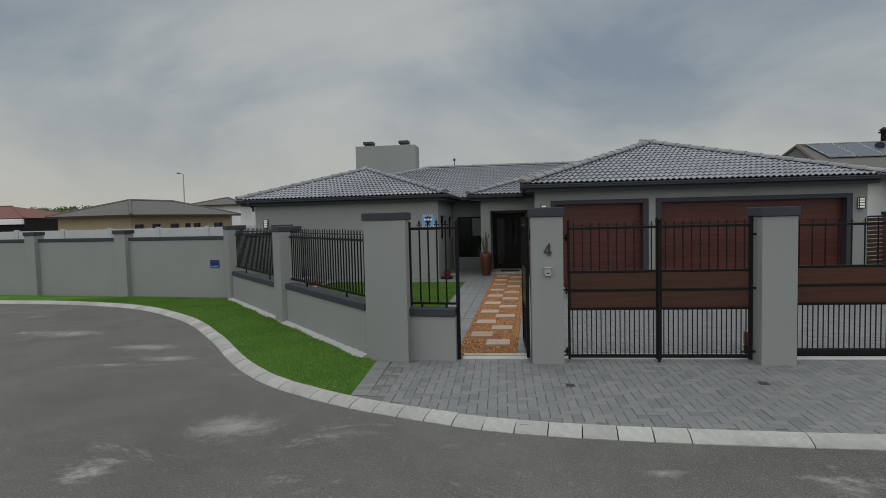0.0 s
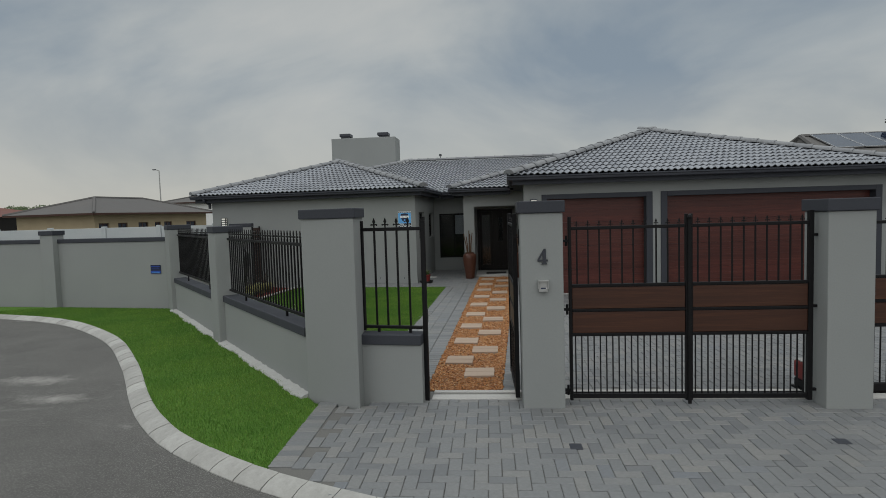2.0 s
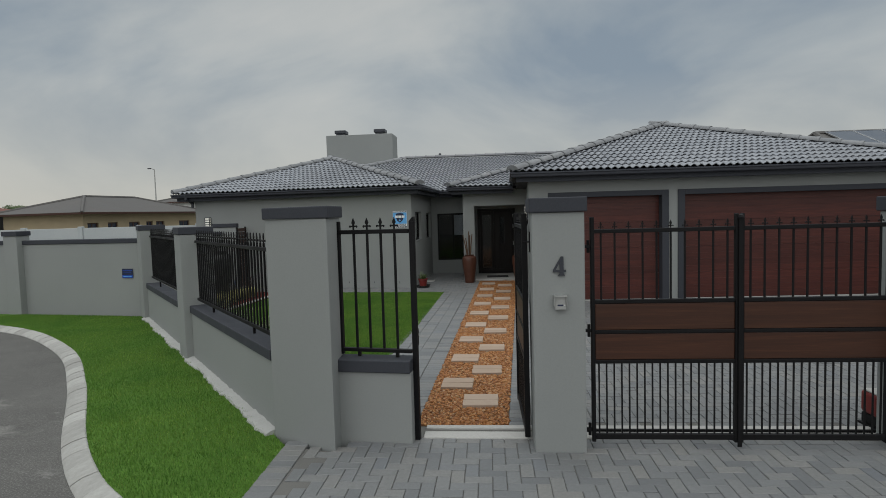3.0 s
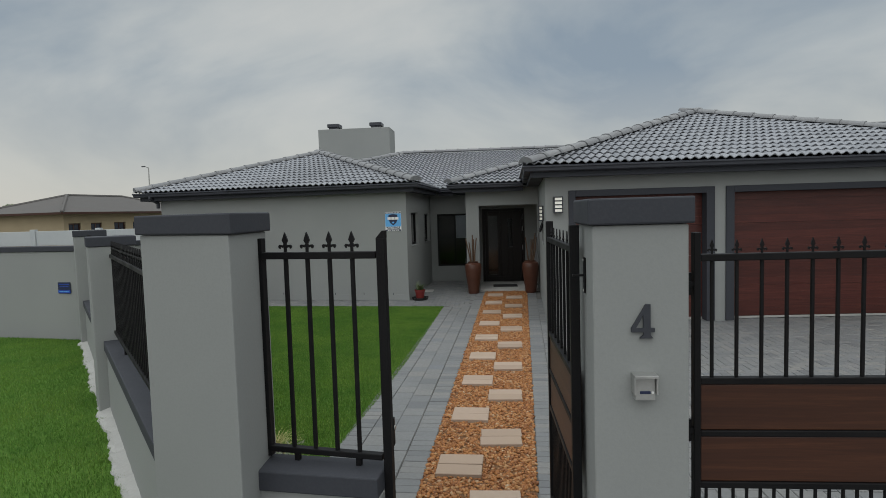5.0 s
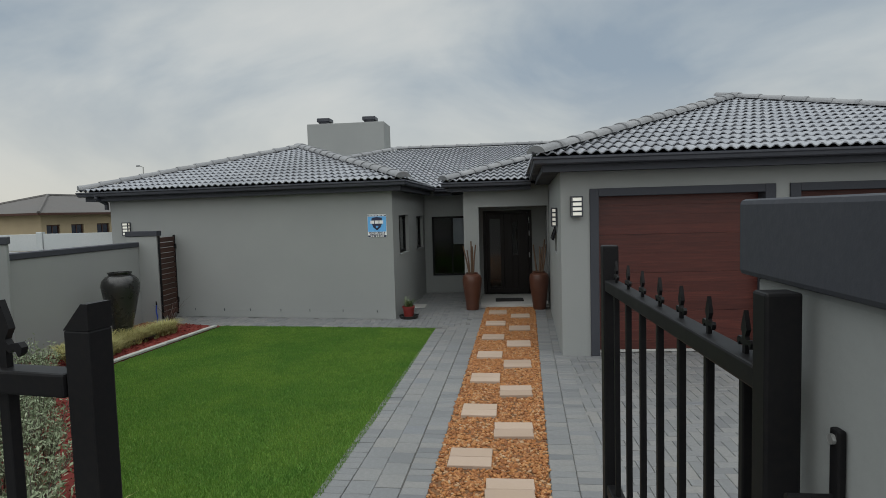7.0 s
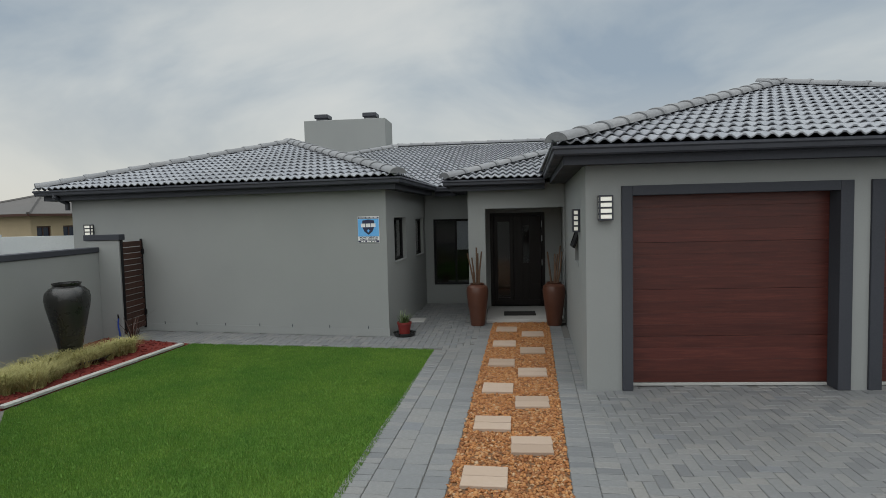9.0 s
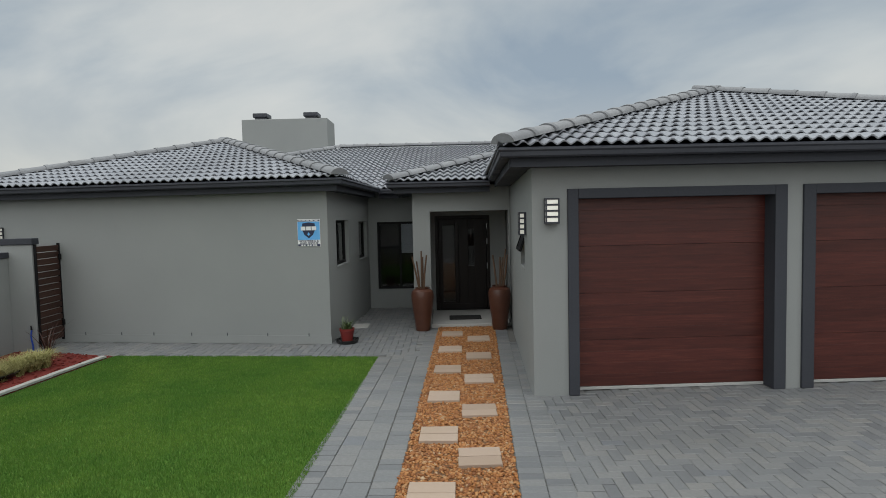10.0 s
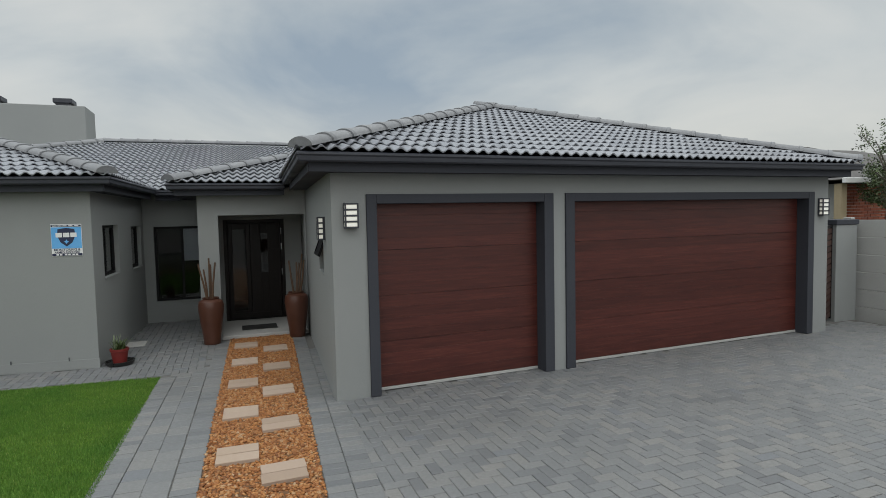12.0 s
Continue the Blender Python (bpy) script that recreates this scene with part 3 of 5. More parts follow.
def garage_door(x0, x1, xi0, xi1, label):
    """A sectional door between xi0 and xi1 within the surround x0 to x1."""
    d = sub("garage_surround", house)
    tagged(d, "charcoal plaster surround")
    part("jamb", moved(box(x0, 13.572, 0.0, xi0, 13.83, 2.24, 0.006), GM), FRAME, d)
    part("jamb", moved(box(xi1, 13.572, 0.0, x1, 13.83, 2.24, 0.006), GM), FRAME, d)
    part("lintel", moved(box(xi0, 13.574, 2.135, xi1, 13.83, 2.24, 0.006), GM), FRAME, d)
    door = sub("garage_door", house)
    tagged(door, label)
    for k in range(4):
        z = 0.035 + k * 0.525
        for b in range(4):
            part("door_board", moved(box(xi0 + 0.002, 13.765, z + 0.004 + b * 0.1305, xi1 - 0.002, 13.80, z + 0.1305 * (b + 1) + 0.0035, 0.0018), GM), GARAGEWOOD, door)
    part("bottom_seal", moved(box(xi0, 13.76, 0.0, xi1, 13.80, 0.034, 0.004), GM), GREYCON, door, "pale strip under the door")
    return d


garage_door(1.30, 3.69, 1.415, 3.555, "red-brown woodgrain single sectional garage door, closed")
garage_door(3.87, 8.51, 4.005, 8.375, "red-brown woodgrain double sectional garage door, closed")


def window(m, w, z0, z1, depth=0.08, open_sash=False, mullion=None):
    """A dark aluminium window in a hole w wide; m stands at the hole's left foot, x along the wall, y into it."""
    win = sub("window", house)
    f = 0.045
    part("window_frame", moved(joined(box(0, depth, z0, f, depth + 0.06, z1, 0.004), box(w - f, depth, z0, w, depth + 0.06, z1, 0.004), box(f, depth + 0.001, z0, w - f, depth + 0.059, z0 + f, 0.004), box(f, depth + 0.001, z1 - f, w - f, depth + 0.059, z1, 0.004), *([box(mullion, depth + 0.002, z0 + f, mullion + 0.05, depth + 0.058, z1 - f, 0.004)] if mullion else [])), m), STEEL, win, "black aluminium frame")
    g = part("pane", moved(box(f, depth + 0.025, z0 + f, w - f, depth + 0.031, z1 - f), m), GLASS, win)
    g.visible_shadow = False
    part("window_sill", moved(box(0.002, -0.008, z0 - 0.03, w - 0.002, depth, z0 - 0.002, 0.004), m), PLASTER, win)
    if open_sash:
        s = m @ pose(0, depth, z1 - 0.2, -20, 0, 0)
        part("open_sash", moved(joined(box(0.01, -0.03, -0.30, 0.045, 0, 0), box(w - 0.045, -0.03, -0.30, w - 0.01, 0, 0), box(0.045, -0.03, -0.30, w - 0.045, 0, -0.26), box(0.045, -0.03, -0.04, w - 0.045, 0, 0), box(0.045, -0.018, -0.26, w - 0.045, -0.012, -0.04)), s), STEEL, win, "top-hung sash pushed open")
    return win


mW = along(C0, C1)
for u0, u1, z0, z1 in ((0.56, 1.50, 1.185, 1.95), (2.43, 3.28, 1.155, 1.91)):
    # the hole seen from outside: x runs back along the wall
    window(mW @ pose(u0, 0, 0), u1 - u0, z0, z1, 0.07)
window(pose(-1.52, 19.9, 0), 1.08, 0.41, 1.88, 0.06, mullion=0.47)
window(SIDE @ pose(1.28, 0, 0, 0, 0, 180), 0.62, 1.32, 2.0, 0.06, True)
# added panel: the sash's bright sky reflection, painted as a pale sheet
tagged(put("sash_reflection", box(-1.02, 19.996, 1.19, -0.48, 20.004, 1.83, 0.002), SKYPANE), "pale panel painted as sky reflected in the hall window's sash", "blind")

# front door: a wide plain leaf with a narrow glazed slot, and a side leaf
fd = sub("front_door", house)
tagged(fd, "very dark stained timber front door, closed")
part("door_frame", joined(box(-0.24, 19.12, 0.05, -0.17, 19.24, 1.985, 0.005), box(0.81, 19.12, 0.05, 0.88, 19.24, 1.985, 0.005), box(-0.17, 19.121, 1.92, 0.81, 19.239, 1.985, 0.005)), DOORWOOD, fd)
part("side_leaf", joined(box(-0.165, 19.175, 0.055, -0.09, 19.215, 1.915, 0.004), box(0.16, 19.175, 0.055, 0.235, 19.215, 1.915, 0.004), *[box(-0.09, 19.176, z, 0.16, 19.214, z + h, 0.004) for z, h in ((0.056, 0.16), (1.80, 0.114))]), DOORWOOD, fd)
pane = part("pane", box(-0.088, 19.190, 0.218, 0.158, 19.198, 1.798), GLASS, fd, "dark glazing of the side leaf")
pane.visible_shadow = False
part("door_leaf", joined(box(0.24, 19.17, 0.055, 0.43, 19.215, 1.915, 0.004), box(0.56, 19.17, 0.055, 0.805, 19.215, 1.915, 0.004), box(0.43, 19.171, 0.056, 0.56, 19.214, 0.95, 0.004), box(0.43, 19.171, 1.72, 0.56, 19.214, 1.914, 0.004), *[box(0.575, 19.166, z, 0.795, 19.1695, z + 0.004) for z in (0.5, 0.95, 1.4)]), DOORWOOD, fd)
slot = part("pane", box(0.43, 19.190, 0.95, 0.56, 19.198, 1.72), GLASS, fd, "narrow glazed slot in the door")
slot.visible_shadow = False
part("kick_board", box(-0.16, 19.158, 0.056, 0.80, 19.169, 0.17, 0.003), DOORWOOD, fd)
for z in (0.95, 1.45, 1.75):
    part("hinge", rod((0.818, 19.112, z - 0.06), (0.818, 19.112, z + 0.06), 0.012, n=10), ALU, fd, "bright steel hinge")


# ---- roofs ----
TW, TL, TH = 0.272, 0.30, 0.040


def tile():
    """One double-roll roof tile: x across, y up the slope, z out of it."""
    n, v = 10, []
    prof = [(TW * i / n, TH * 0.5 * (1 - math.cos(4 * math.pi * i / n))) for i in range(n + 1)]
    for y, lift, drop in ((0.0, 0.035, 0.016), (0.0, 0.035, 0.0), (0.0, 0.035, 0.0), (TL + 0.03, 0.0, 0.0)):
        v += [(x, y, z + lift - drop) for x, z in prof]
    k = n + 1
    return v, [[r * k + i, r * k + i + 1, (r + 1) * k + i + 1, (r + 1) * k + i] for r in (0, 2) for i in range(n)]


TILE = tile()
TILE_MESH = mesh_of("roof_tile", TILE, ROOF, True)
roof = sub("roof", house)


def slope(a, b, tops, singles=0):
    """Tiles over the flat piece of roof with the eave from a to b (seen from outside, left to right) and the points tops above it."""
    a, b, tops = Vector(a), Vector(b), [Vector(p) for p in tops]
    u = (b - a).normalized()
    n = u.cross(tops[0] - a).normalized()
    v = n.cross(u)
    m = Matrix(((u.x, v.x, n.x, a.x), (u.y, v.y, n.y, a.y), (u.z, v.z, n.z, a.z), (0, 0, 0, 1)))
    out = [(0.0, 0.0), ((b - a).length, 0.0)] + [((p - a).dot(u), (p - a).dot(v)) for p in tops]
    part("underlay", moved(([(x, y, -0.03) for x, y in out] + [(x, y, -0.07) for x, y in out], [list(range(len(out))), list(range(len(out), 2 * len(out)))[::-1]]), m), METAL_DARK, roof)
    x0, x1, top = min(p[0] for p in out), max(p[0] for p in out), max(p[1] for p in out)
    made = 0
    nv = len(TILE[0])
    base = np.array(TILE[0])
    vs, fs, cut = [], [], []
    for r in range(int(top / TL) + 1):
        for c in range(int((x1 - x0) / TW) + 2):
            x, y = x0 + c * TW, r * TL - 0.03
            cx = np.array([x + 0.01, x + TW - 0.01, x + TW - 0.01, x + 0.01])
            cy = np.array([max(y, 0.001), max(y, 0.001), y + TL, y + TL])
            hit = inside(out, cx, cy)
            if hit.all():
                if made < singles:
                    t = new("roof_tile", TILE_MESH)
                    t.parent, t.matrix_basis = roof, m @ Matrix.Translation((x, y, 0))
                    made += 1
                else:
                    fs += [[i + len(vs) for i in q] for q in TILE[1]]
                    vs += [tuple(p) for p in base + (x, y, 0)]
            elif hit.any() or inside(out, np.array([x + TW / 2]), np.array([y + TL / 2])).any():
                cut.append((x, y))
    if cut:
        bm = bmesh.new()
        for x, y in cut:
            ring = [bm.verts.new(tuple(p)) for p in base + (x, y, 0)]
            for q in TILE[1]:
                bm.faces.new([ring[i] for i in q])
        mid = Vector((sum(p[0] for p in out) / len(out), sum(p[1] for p in out) / len(out), 0))
        for p, q in list(zip(out, out[1:] + out[:1]))[1:]:
            d = Vector((q[1] - p[1], p[0] - q[0], 0)).normalized()
            if d.dot(mid - Vector((*p, 0))) > 0:
                d = -d
            bmesh.ops.bisect_plane(bm, geom=list(bm.verts) + list(bm.edges) + list(bm.faces), plane_co=(*p, 0), plane_no=d, clear_outer=True)
        bm.verts.index_update()
        o = len(vs)
        vs += [tuple(p.co) for p in bm.verts]
        fs += [[p.index + o for p in f.verts] for f in bm.faces]
        bm.free()
    ob = part("roof_tiles", moved((vs, fs), m), ROOF, roof, smooth=True)
    tagged(ob, kind="stuff")


def cap_tile():
    """A rounded hip or ridge tile, 0.42 long, lapping the next."""
    n, v = 10, []
    for x, r in ((0.0, 0.146), (0.02, 0.152), (0.055, 0.150), (0.06, 0.138), (0.44, 0.120)):
        v += [(x, r * math.cos(math.pi * i / n), r * 0.66 * math.sin(math.pi * i / n)) for i in range(n + 1)]
    k = n + 1
    return v, [[r * k + i, (r + 1) * k + i, (r + 1) * k + i + 1, r * k + i + 1] for r in range(4) for i in range(n)] + [list(range(k))]


CAP_MESH = mesh_of("ridge_tile", cap_tile(), RIDGE, True)


def caps(p, q):
    """Cap tiles from p up to q."""
    p, q = Vector(p), Vector(q)
    d = (q - p).normalized()
    side = Vector((0, 0, 1)).cross(d).normalized()
    up = d.cross(side)
    n = int((q - p).length / 0.4)
    for i in range(n + 1):
        c = p + d * (0.4 * i)
        t = new("ridge_tile", CAP_MESH)
        t.parent = roof
        t.matrix_basis = Matrix(((d.x, side.x, up.x, c.x), (d.y, side.y, up.y, c.y), (d.z, side.z, up.z, c.z + 0.045), (0, 0, 0, 1)))


GZ, WZ, PZ = 2.65, 2.595, 2.575                          # eave heights of garage, wing and porch
gA, gB_, gT, gR = (0.58, 13.25, GZ), (9.05, 13.55, GZ), (4.70, 17.65, 4.02), (4.70, 25.0, 4.02)
slope(gA, gB_, [gT], 300)
slope((0.95, 25.0, GZ), gA, [gT, gR])
slope(gB_, (9.05, 25.0, GZ), [gR, gT])
caps(gA, gT), caps(gB_, gT), caps(gT, gR)
wA, wB, wT, wR = (-8.5, 16.96, WZ), (-1.58, 16.08, WZ), (-5.0, 20.6, 3.755), (-5.0, 25.5, 3.755)
slope(wA, wB, [wT])
slope(wB, (-1.40, 25.5, WZ), [wR, wT])
slope((-8.5, 25.5, WZ), wA, [wT, wR])
caps(wA, wT), caps(wB, wT), caps(wT, wR)
pA, pT = (-0.98, 17.27, PZ), (4.02, 22.3, 4.06)
slope(pA, (9.0, 17.27, PZ), [pT])
slope((-0.98, 25.0, PZ), pA, [pT, (4.02, 25.0, 4.06)])
caps(pA, pT)
mA, mB, mT, mU = (-8.7, 19.5, 2.565), (5.5, 19.5, 2.565), (5.5, 25.0, 4.10), (-3.2, 25.0, 4.10)
slope(mA, mB, [mT, mU])
caps(mU, mT), caps((-5.6, 22.6, 3.43), mU)
part("back_slope", ([mU, mT, (5.5, 31, 2.5), (-8.7, 31, 2.5), mA], [[0, 1, 2, 3], [0, 3, 4]]), ROOF, roof)


def eave_run(p, q, z, depth, m0=0, m1=0):
    """Gutter, fascia and soffit under the eave from p to q, mitred at its ends (1 outside, -1 inside corner); the house lies to the left."""
    l = gap(p, q)
    m = along(p, q)
    prof = [(-0.03, 0.0), (-0.045, -0.012), (-0.045, -0.03), (-0.03, -0.045), (-0.026, -0.085), (-0.01, -0.10), (0.075, -0.10), (0.075, -0.005), (0.0, -0.03)]

    def run(outline):
        n = len(outline)
        v = [(y * m0, y, z + h) for y, h in outline] + [(l - y * m1, y, z + h) for y, h in outline]
        f = [[i, (i + 1) % n, n + (i + 1) % n, n + i] for i in range(n)] + [list(range(n))[::-1], list(range(n, 2 * n))]
        return moved((v, f), m)

    part("gutter", run(prof), METAL_DARK, house, "charcoal metal gutter")
    part("fascia", run([(0.078, -0.19), (0.105, -0.19), (0.105, -0.02), (0.078, -0.02)]), CHARCOAL, house)
    part("soffit", run([(0.106, -0.182), (depth, -0.182), (depth, -0.172), (0.106, -0.172)]), CHARCOAL, house)


eave_run((0.58, 13.25), (9.05, 13.55), GZ, 0.48, 1, 1)
eave_run((0.76, 17.27), (0.58, 13.25), GZ, 0.48, 0, 1)
eave_run((9.05, 13.55), (9.05, 24.0), GZ, 0.35, 1, 0)
eave_run((-8.5, 16.96), (-1.58, 16.08), WZ, 0.46, 1, 1)
eave_run((-1.58, 16.08), (-1.42, 19.5), WZ, 0.40, 1, -1)
eave_run((-8.5, 22.0), (-8.5, 16.96), WZ, 0.68, 0, 1)
eave_run((-0.98, 17.27), (0.76, 17.27), PZ, 0.42, 1, 0)
eave_run((-0.98, 19.5), (-0.98, 17.27), PZ, 0.46, -1, 1)
eave_run((-1.42, 19.5), (-0.98, 19.5), PZ - 0.004, 0.46, 0, 0)
# ceilings are out of view; white is chosen to bounce light into the porch
tagged(put("ceiling", joined(box(1.3, 14.2, 2.42, 8.6, 26, 2.46), box(-7.7, 17.42, 2.42, -1.88, 26, 2.46), box(-1.9, 20.1, 2.42, -0.36, 26, 2.46), box(-0.36, 17.8, 2.36, 1.12, 22.1, 2.40)), WHITE), "unseen ceiling of house and porch, white to brighten the porch", "ceiling", kind="structure")

chim = sub("chimney", house)
part("chimney_body", box(-7.57, 28.9, 2.3, -4.37, 30.3, 5.74, 0.02), PLASTER, chim)
for x in (-6.9, -5.0):
    part("cowl", joined(box(x - 0.2, 29.0, 5.74, x + 0.2, 29.5, 5.82), box(x - 0.27, 28.95, 5.82, x + 0.27, 29.55, 5.98, 0.03)), METAL_DARK, chim, "dark metal chimney cowl")


# ---- boundary wall, posts and fence ----
def capped_post(name, poly, top, cap, label, over=0.02):
    """A plastered pillar over an outline, with a charcoal capping."""
    p = thing(name, label, "gate pillar" if name == "gate_pillar" else "pillar")
    cx, cy = sum(q[0] for q in poly) / len(poly), sum(q[1] for q in poly) / len(poly)
    big = [(cx + (x - cx) * (1 + over / max(abs(x - cx), 0.05)), cy + (y - cy) * (1 + over / max(abs(y - cy), 0.05))) for x, y in poly]
    bm = bmesh.new()

    def solid(out, z0, z1, b):
        bm.clear()
        v, f = prism(out, z0, z1)
        vv = [bm.verts.new(q) for q in v]
        for q in f:
            bm.faces.new([vv[i] for i in q])
        bmesh.ops.bevel(bm, geom=list(bm.edges), offset=b, segments=2, profile=0.5, affect="EDGES")
        bm.verts.index_update()
        return [tuple(q.co) for q in bm.verts], [[q.index for q in g.verts] for g in bm.faces]

    part("shaft", solid(poly, -0.2, top, 0.008), PLASTER, p)
    part("capping", solid(big, top + 0.002, top + cap, 0.008), CHARCOAL, p, "charcoal painted capping")
    bm.free()
    return p


def rect(x0, y0, x1, y1):
    return [(x0, y0), (x1, y0), (x1, y1), (x0, y1)]


def turned(c, w, d, ang):
    """A rectangle round c."""
    m = pose(c[0], c[1], 0, 0, 0, ang)
    return [tuple((m @ Vector((x, y, 0)))[:2]) for x, y in ((-w / 2, -d / 2), (w / 2, -d / 2), (w / 2, d / 2), (-w / 2, d / 2))]


FA = math.degrees(math.atan2(FACE[0][1] - FACE[2][1], FACE[0][0] - FACE[2][0]))
np_post = capped_post("gate_pillar", rect(0.437, 6.42, 0.836, 6.81), 1.875, 0.115, "grey plastered gate pillar with house number")
rp_post = capped_post("gate_pillar", rect(3.20, 6.40, 3.61, 6.80), 1.815, 0.115, "grey plastered gate pillar between driveway gates")
lp_post = capped_post("gate_pillar", [(-1.80, 6.75), (-1.165, 6.42), (-1.18, 6.88), (-1.54, 7.07)], 1.878, 0.10, "grey plastered pillar at the bend of the fence")
P2, P3 = (-4.0, 9.62), (-6.55, 12.72)
capped_post("pillar", turned(P2, 0.42, 0.42, FA), 1.70, 0.10, "grey plastered fence pillar with charcoal cap")
capped_post("pillar", turned(P3, 0.44, 0.44, FA), 1.72, 0.10, "grey plastered corner pillar with charcoal cap")
for c in ((-9.96, 13.36), (-13.02, 13.88), (-15.8, 14.35)):
    capped_post("pillar", turned(c, 0.36, 0.30, -9.5), 1.66, 0.10, "grey plastered boundary pillar with charcoal cap")
capped_post("pillar", rect(-7.07, 16.3, -6.46, 16.42), 1.68, 0.10, "grey plastered pillar beside the slatted side gate")
capped_post("pillar", rect(9.72, 14.36, 10.25, 14.75), 1.68, 0.09, "grey plastered pillar beside the garage")


def boundary(p, q, top, cap, t, label, z0=-0.2):
    w = thing("boundary_wall", label, "wall", m=along(p, q))
    l = gap(p, q)
    part("wall_body", box(0, 0, z0, l, t, top, 0.006), PLASTER, w)
    part("wall_capping", box(-0.0, -0.02, top + 0.002, l, t + 0.02, top + cap, 0.008), CHARCOAL, w, "charcoal painted capping")
    return w


dF = Vector((FACE[2][0] - FACE[0][0], FACE[2][1] - FACE[0][1])).normalized()
nF = Vector((dF.y, -dF.x))


def on_face(s, inward=0.0):
    return tuple(Vector(FACE[0]) + dF * s + nF * inward)


s2 = (Vector(P2) - Vector(FACE[0])).dot(dF)
s3 = (Vector(P3) - Vector(FACE[0])).dot(dF)
LOW = [(on_face(0.0, 0.04), on_face(s2 - 0.21, 0.04)), (on_face(s2 + 0.21, 0.04), on_face(s3 - 0.22, 0.04))]
for (a, b), top in zip(LOW, (0.635, 0.60)):
    boundary(b, a, top, 0.10, 0.2, "low grey plastered wall with charcoal capping under fence")
boundary((-1.24, 6.645), (-0.555, 6.566), 0.59, 0.105, 0.17, "low grey plastered wall beside the pedestrian gate")
FAR = [(-6.75, 12.86), (-9.80, 13.32), (-10.12, 13.38), (-12.86, 13.83), (-13.18, 13.89), (-15.6, 14.3)]
for a, b in zip(FAR[::2], FAR[1::2]):
    boundary(b, a, 1.47, 0.09, 0.2, "grey plastered boundary wall with charcoal capping")
boundary((-6.70, 12.95), (-6.84, 16.3), 1.48, 0.09, 0.2, "grey plastered garden wall with charcoal capping")


def spear(h=0.10):
    """A cast fleur-de-lis point cut as one plate, its middle thicker than its rim, standing on z = 0."""
    half = [(0.006, 0.0), (0.006, 0.27), (0.012, 0.22), (0.019, 0.27), (0.023, 0.24), (0.026, 0.17), (0.032, 0.22), (0.034, 0.31), (0.028, 0.38), (0.019, 0.37), (0.011, 0.34), (0.006, 0.42), (0.010, 0.50), (0.0145, 0.58), (0.011, 0.70), (0.005, 0.86)]
    out = half + [(0.0, 1.0)] + [(-x, z) for x, z in half[::-1]]
    bm = bmesh.new()
    vs = [bm.verts.new((x, -0.005, z * h)) for x, z in out]
    bmesh.ops.triangle_fill(bm, edges=[bm.edges.new((vs[i], vs[(i + 1) % len(vs)])) for i in range(len(vs))], use_beauty=True)
    ex = bmesh.ops.extrude_face_region(bm, geom=list(bm.faces))
    bmesh.ops.translate(bm, vec=(0, 0.010, 0), verts=[v for v in ex["geom"] if isinstance(v, bmesh.types.BMVert)])
    bmesh.ops.recalc_face_normals(bm, faces=bm.faces)
    bm.verts.index_update()
    geo = [tuple(v.co) for v in bm.verts], [[v.index for v in f.verts] for f in bm.faces]
    bm.free()
    return geo


SPEAR_MESH = mesh_of("spear_point", spear(), STEEL)
BAR_MESHES = {}


def bars(parent, xs, z0, z1, r=0.008, y=0.0, spears=None, tip=1.0):
    """Upright square bars at xs, one object each."""
    key = (round(z0, 3), round(z1, 3), r)
    if key not in BAR_MESHES:
        BAR_MESHES[key] = mesh_of("bar", box(-r, -r, z0, r, r, z1, r * 0.3), STEEL)
    for x in xs:
        b = new("bar", BAR_MESHES[key])
        b.parent, b.matrix_basis = parent, pose(x, y, 0)
        if spears:
            s = new("spear_point", SPEAR_MESH)
            s.parent, s.matrix_basis = parent, pose(x, y, spears) @ Matrix.Diagonal((tip, tip, tip, 1))


def spread(a, b, n):
    return [a + (b - a) * (i + 0.5) / n for i in range(n)]


for a, b in LOW:
    l = gap(a, b)
    f = thing("fence_panel", "black steel palisade panel with spear points on low wall", "fence", "fence panels", along(b, a))
    part("top_rail", box(0.02, 0.08, 1.585, l - 0.02, 0.12, 1.62, 0.004), STEEL, f)
    part("bottom_rail", box(0.02, 0.08, 0.80, l - 0.02, 0.12, 0.835, 0.004), STEEL, f)
    for x in (l * 0.25, l * 0.75):
        part("foot", box(x - 0.012, 0.088, 0.70, x + 0.012, 0.112, 0.80), STEEL, f)
    bars(f, spread(0.05, l - 0.05, round(l / 0.105)), 0.835, 1.66, 0.009, 0.10, 1.655)

gp = thing("fence_panel", "black steel panel with four spear bars on low wall", "fence", m=along((-1.150, 6.775), (-0.497, 6.665)) @ Matrix.Diagonal((1.1, 1, 1, 1)) @ pose(1.055, 0, 0))
part("top_rail", box(-1.14, -0.02, 1.738, -0.50, 0.02, 1.773, 0.004), STEEL, gp)
part("bottom_rail", box(-1.09, -0.02, 0.735, -0.50, 0.02, 0.765, 0.004), STEEL, gp)
part("post", joined(box(-1.093, -0.02, 0.71, -1.058, 0.02, 1.845, 0.003)), STEEL, gp)
part("post", joined(box(-0.495, -0.02, -0.05, -0.455, 0.02, 1.835, 0.003), ([(-0.495, -0.02, 1.835), (-0.455, -0.02, 1.835), (-0.455, 0.02, 1.835), (-0.495, 0.02, 1.835), (-0.465, -0.02, 1.872), (-0.455, -0.02, 1.872), (-0.455, 0.02, 1.872), (-0.465, 0.02, 1.872)], [[0, 1, 5, 4], [1, 2, 6, 5], [2, 3, 7, 6], [3, 0, 4, 7], [4, 5, 6, 7]])), STEEL, gp)
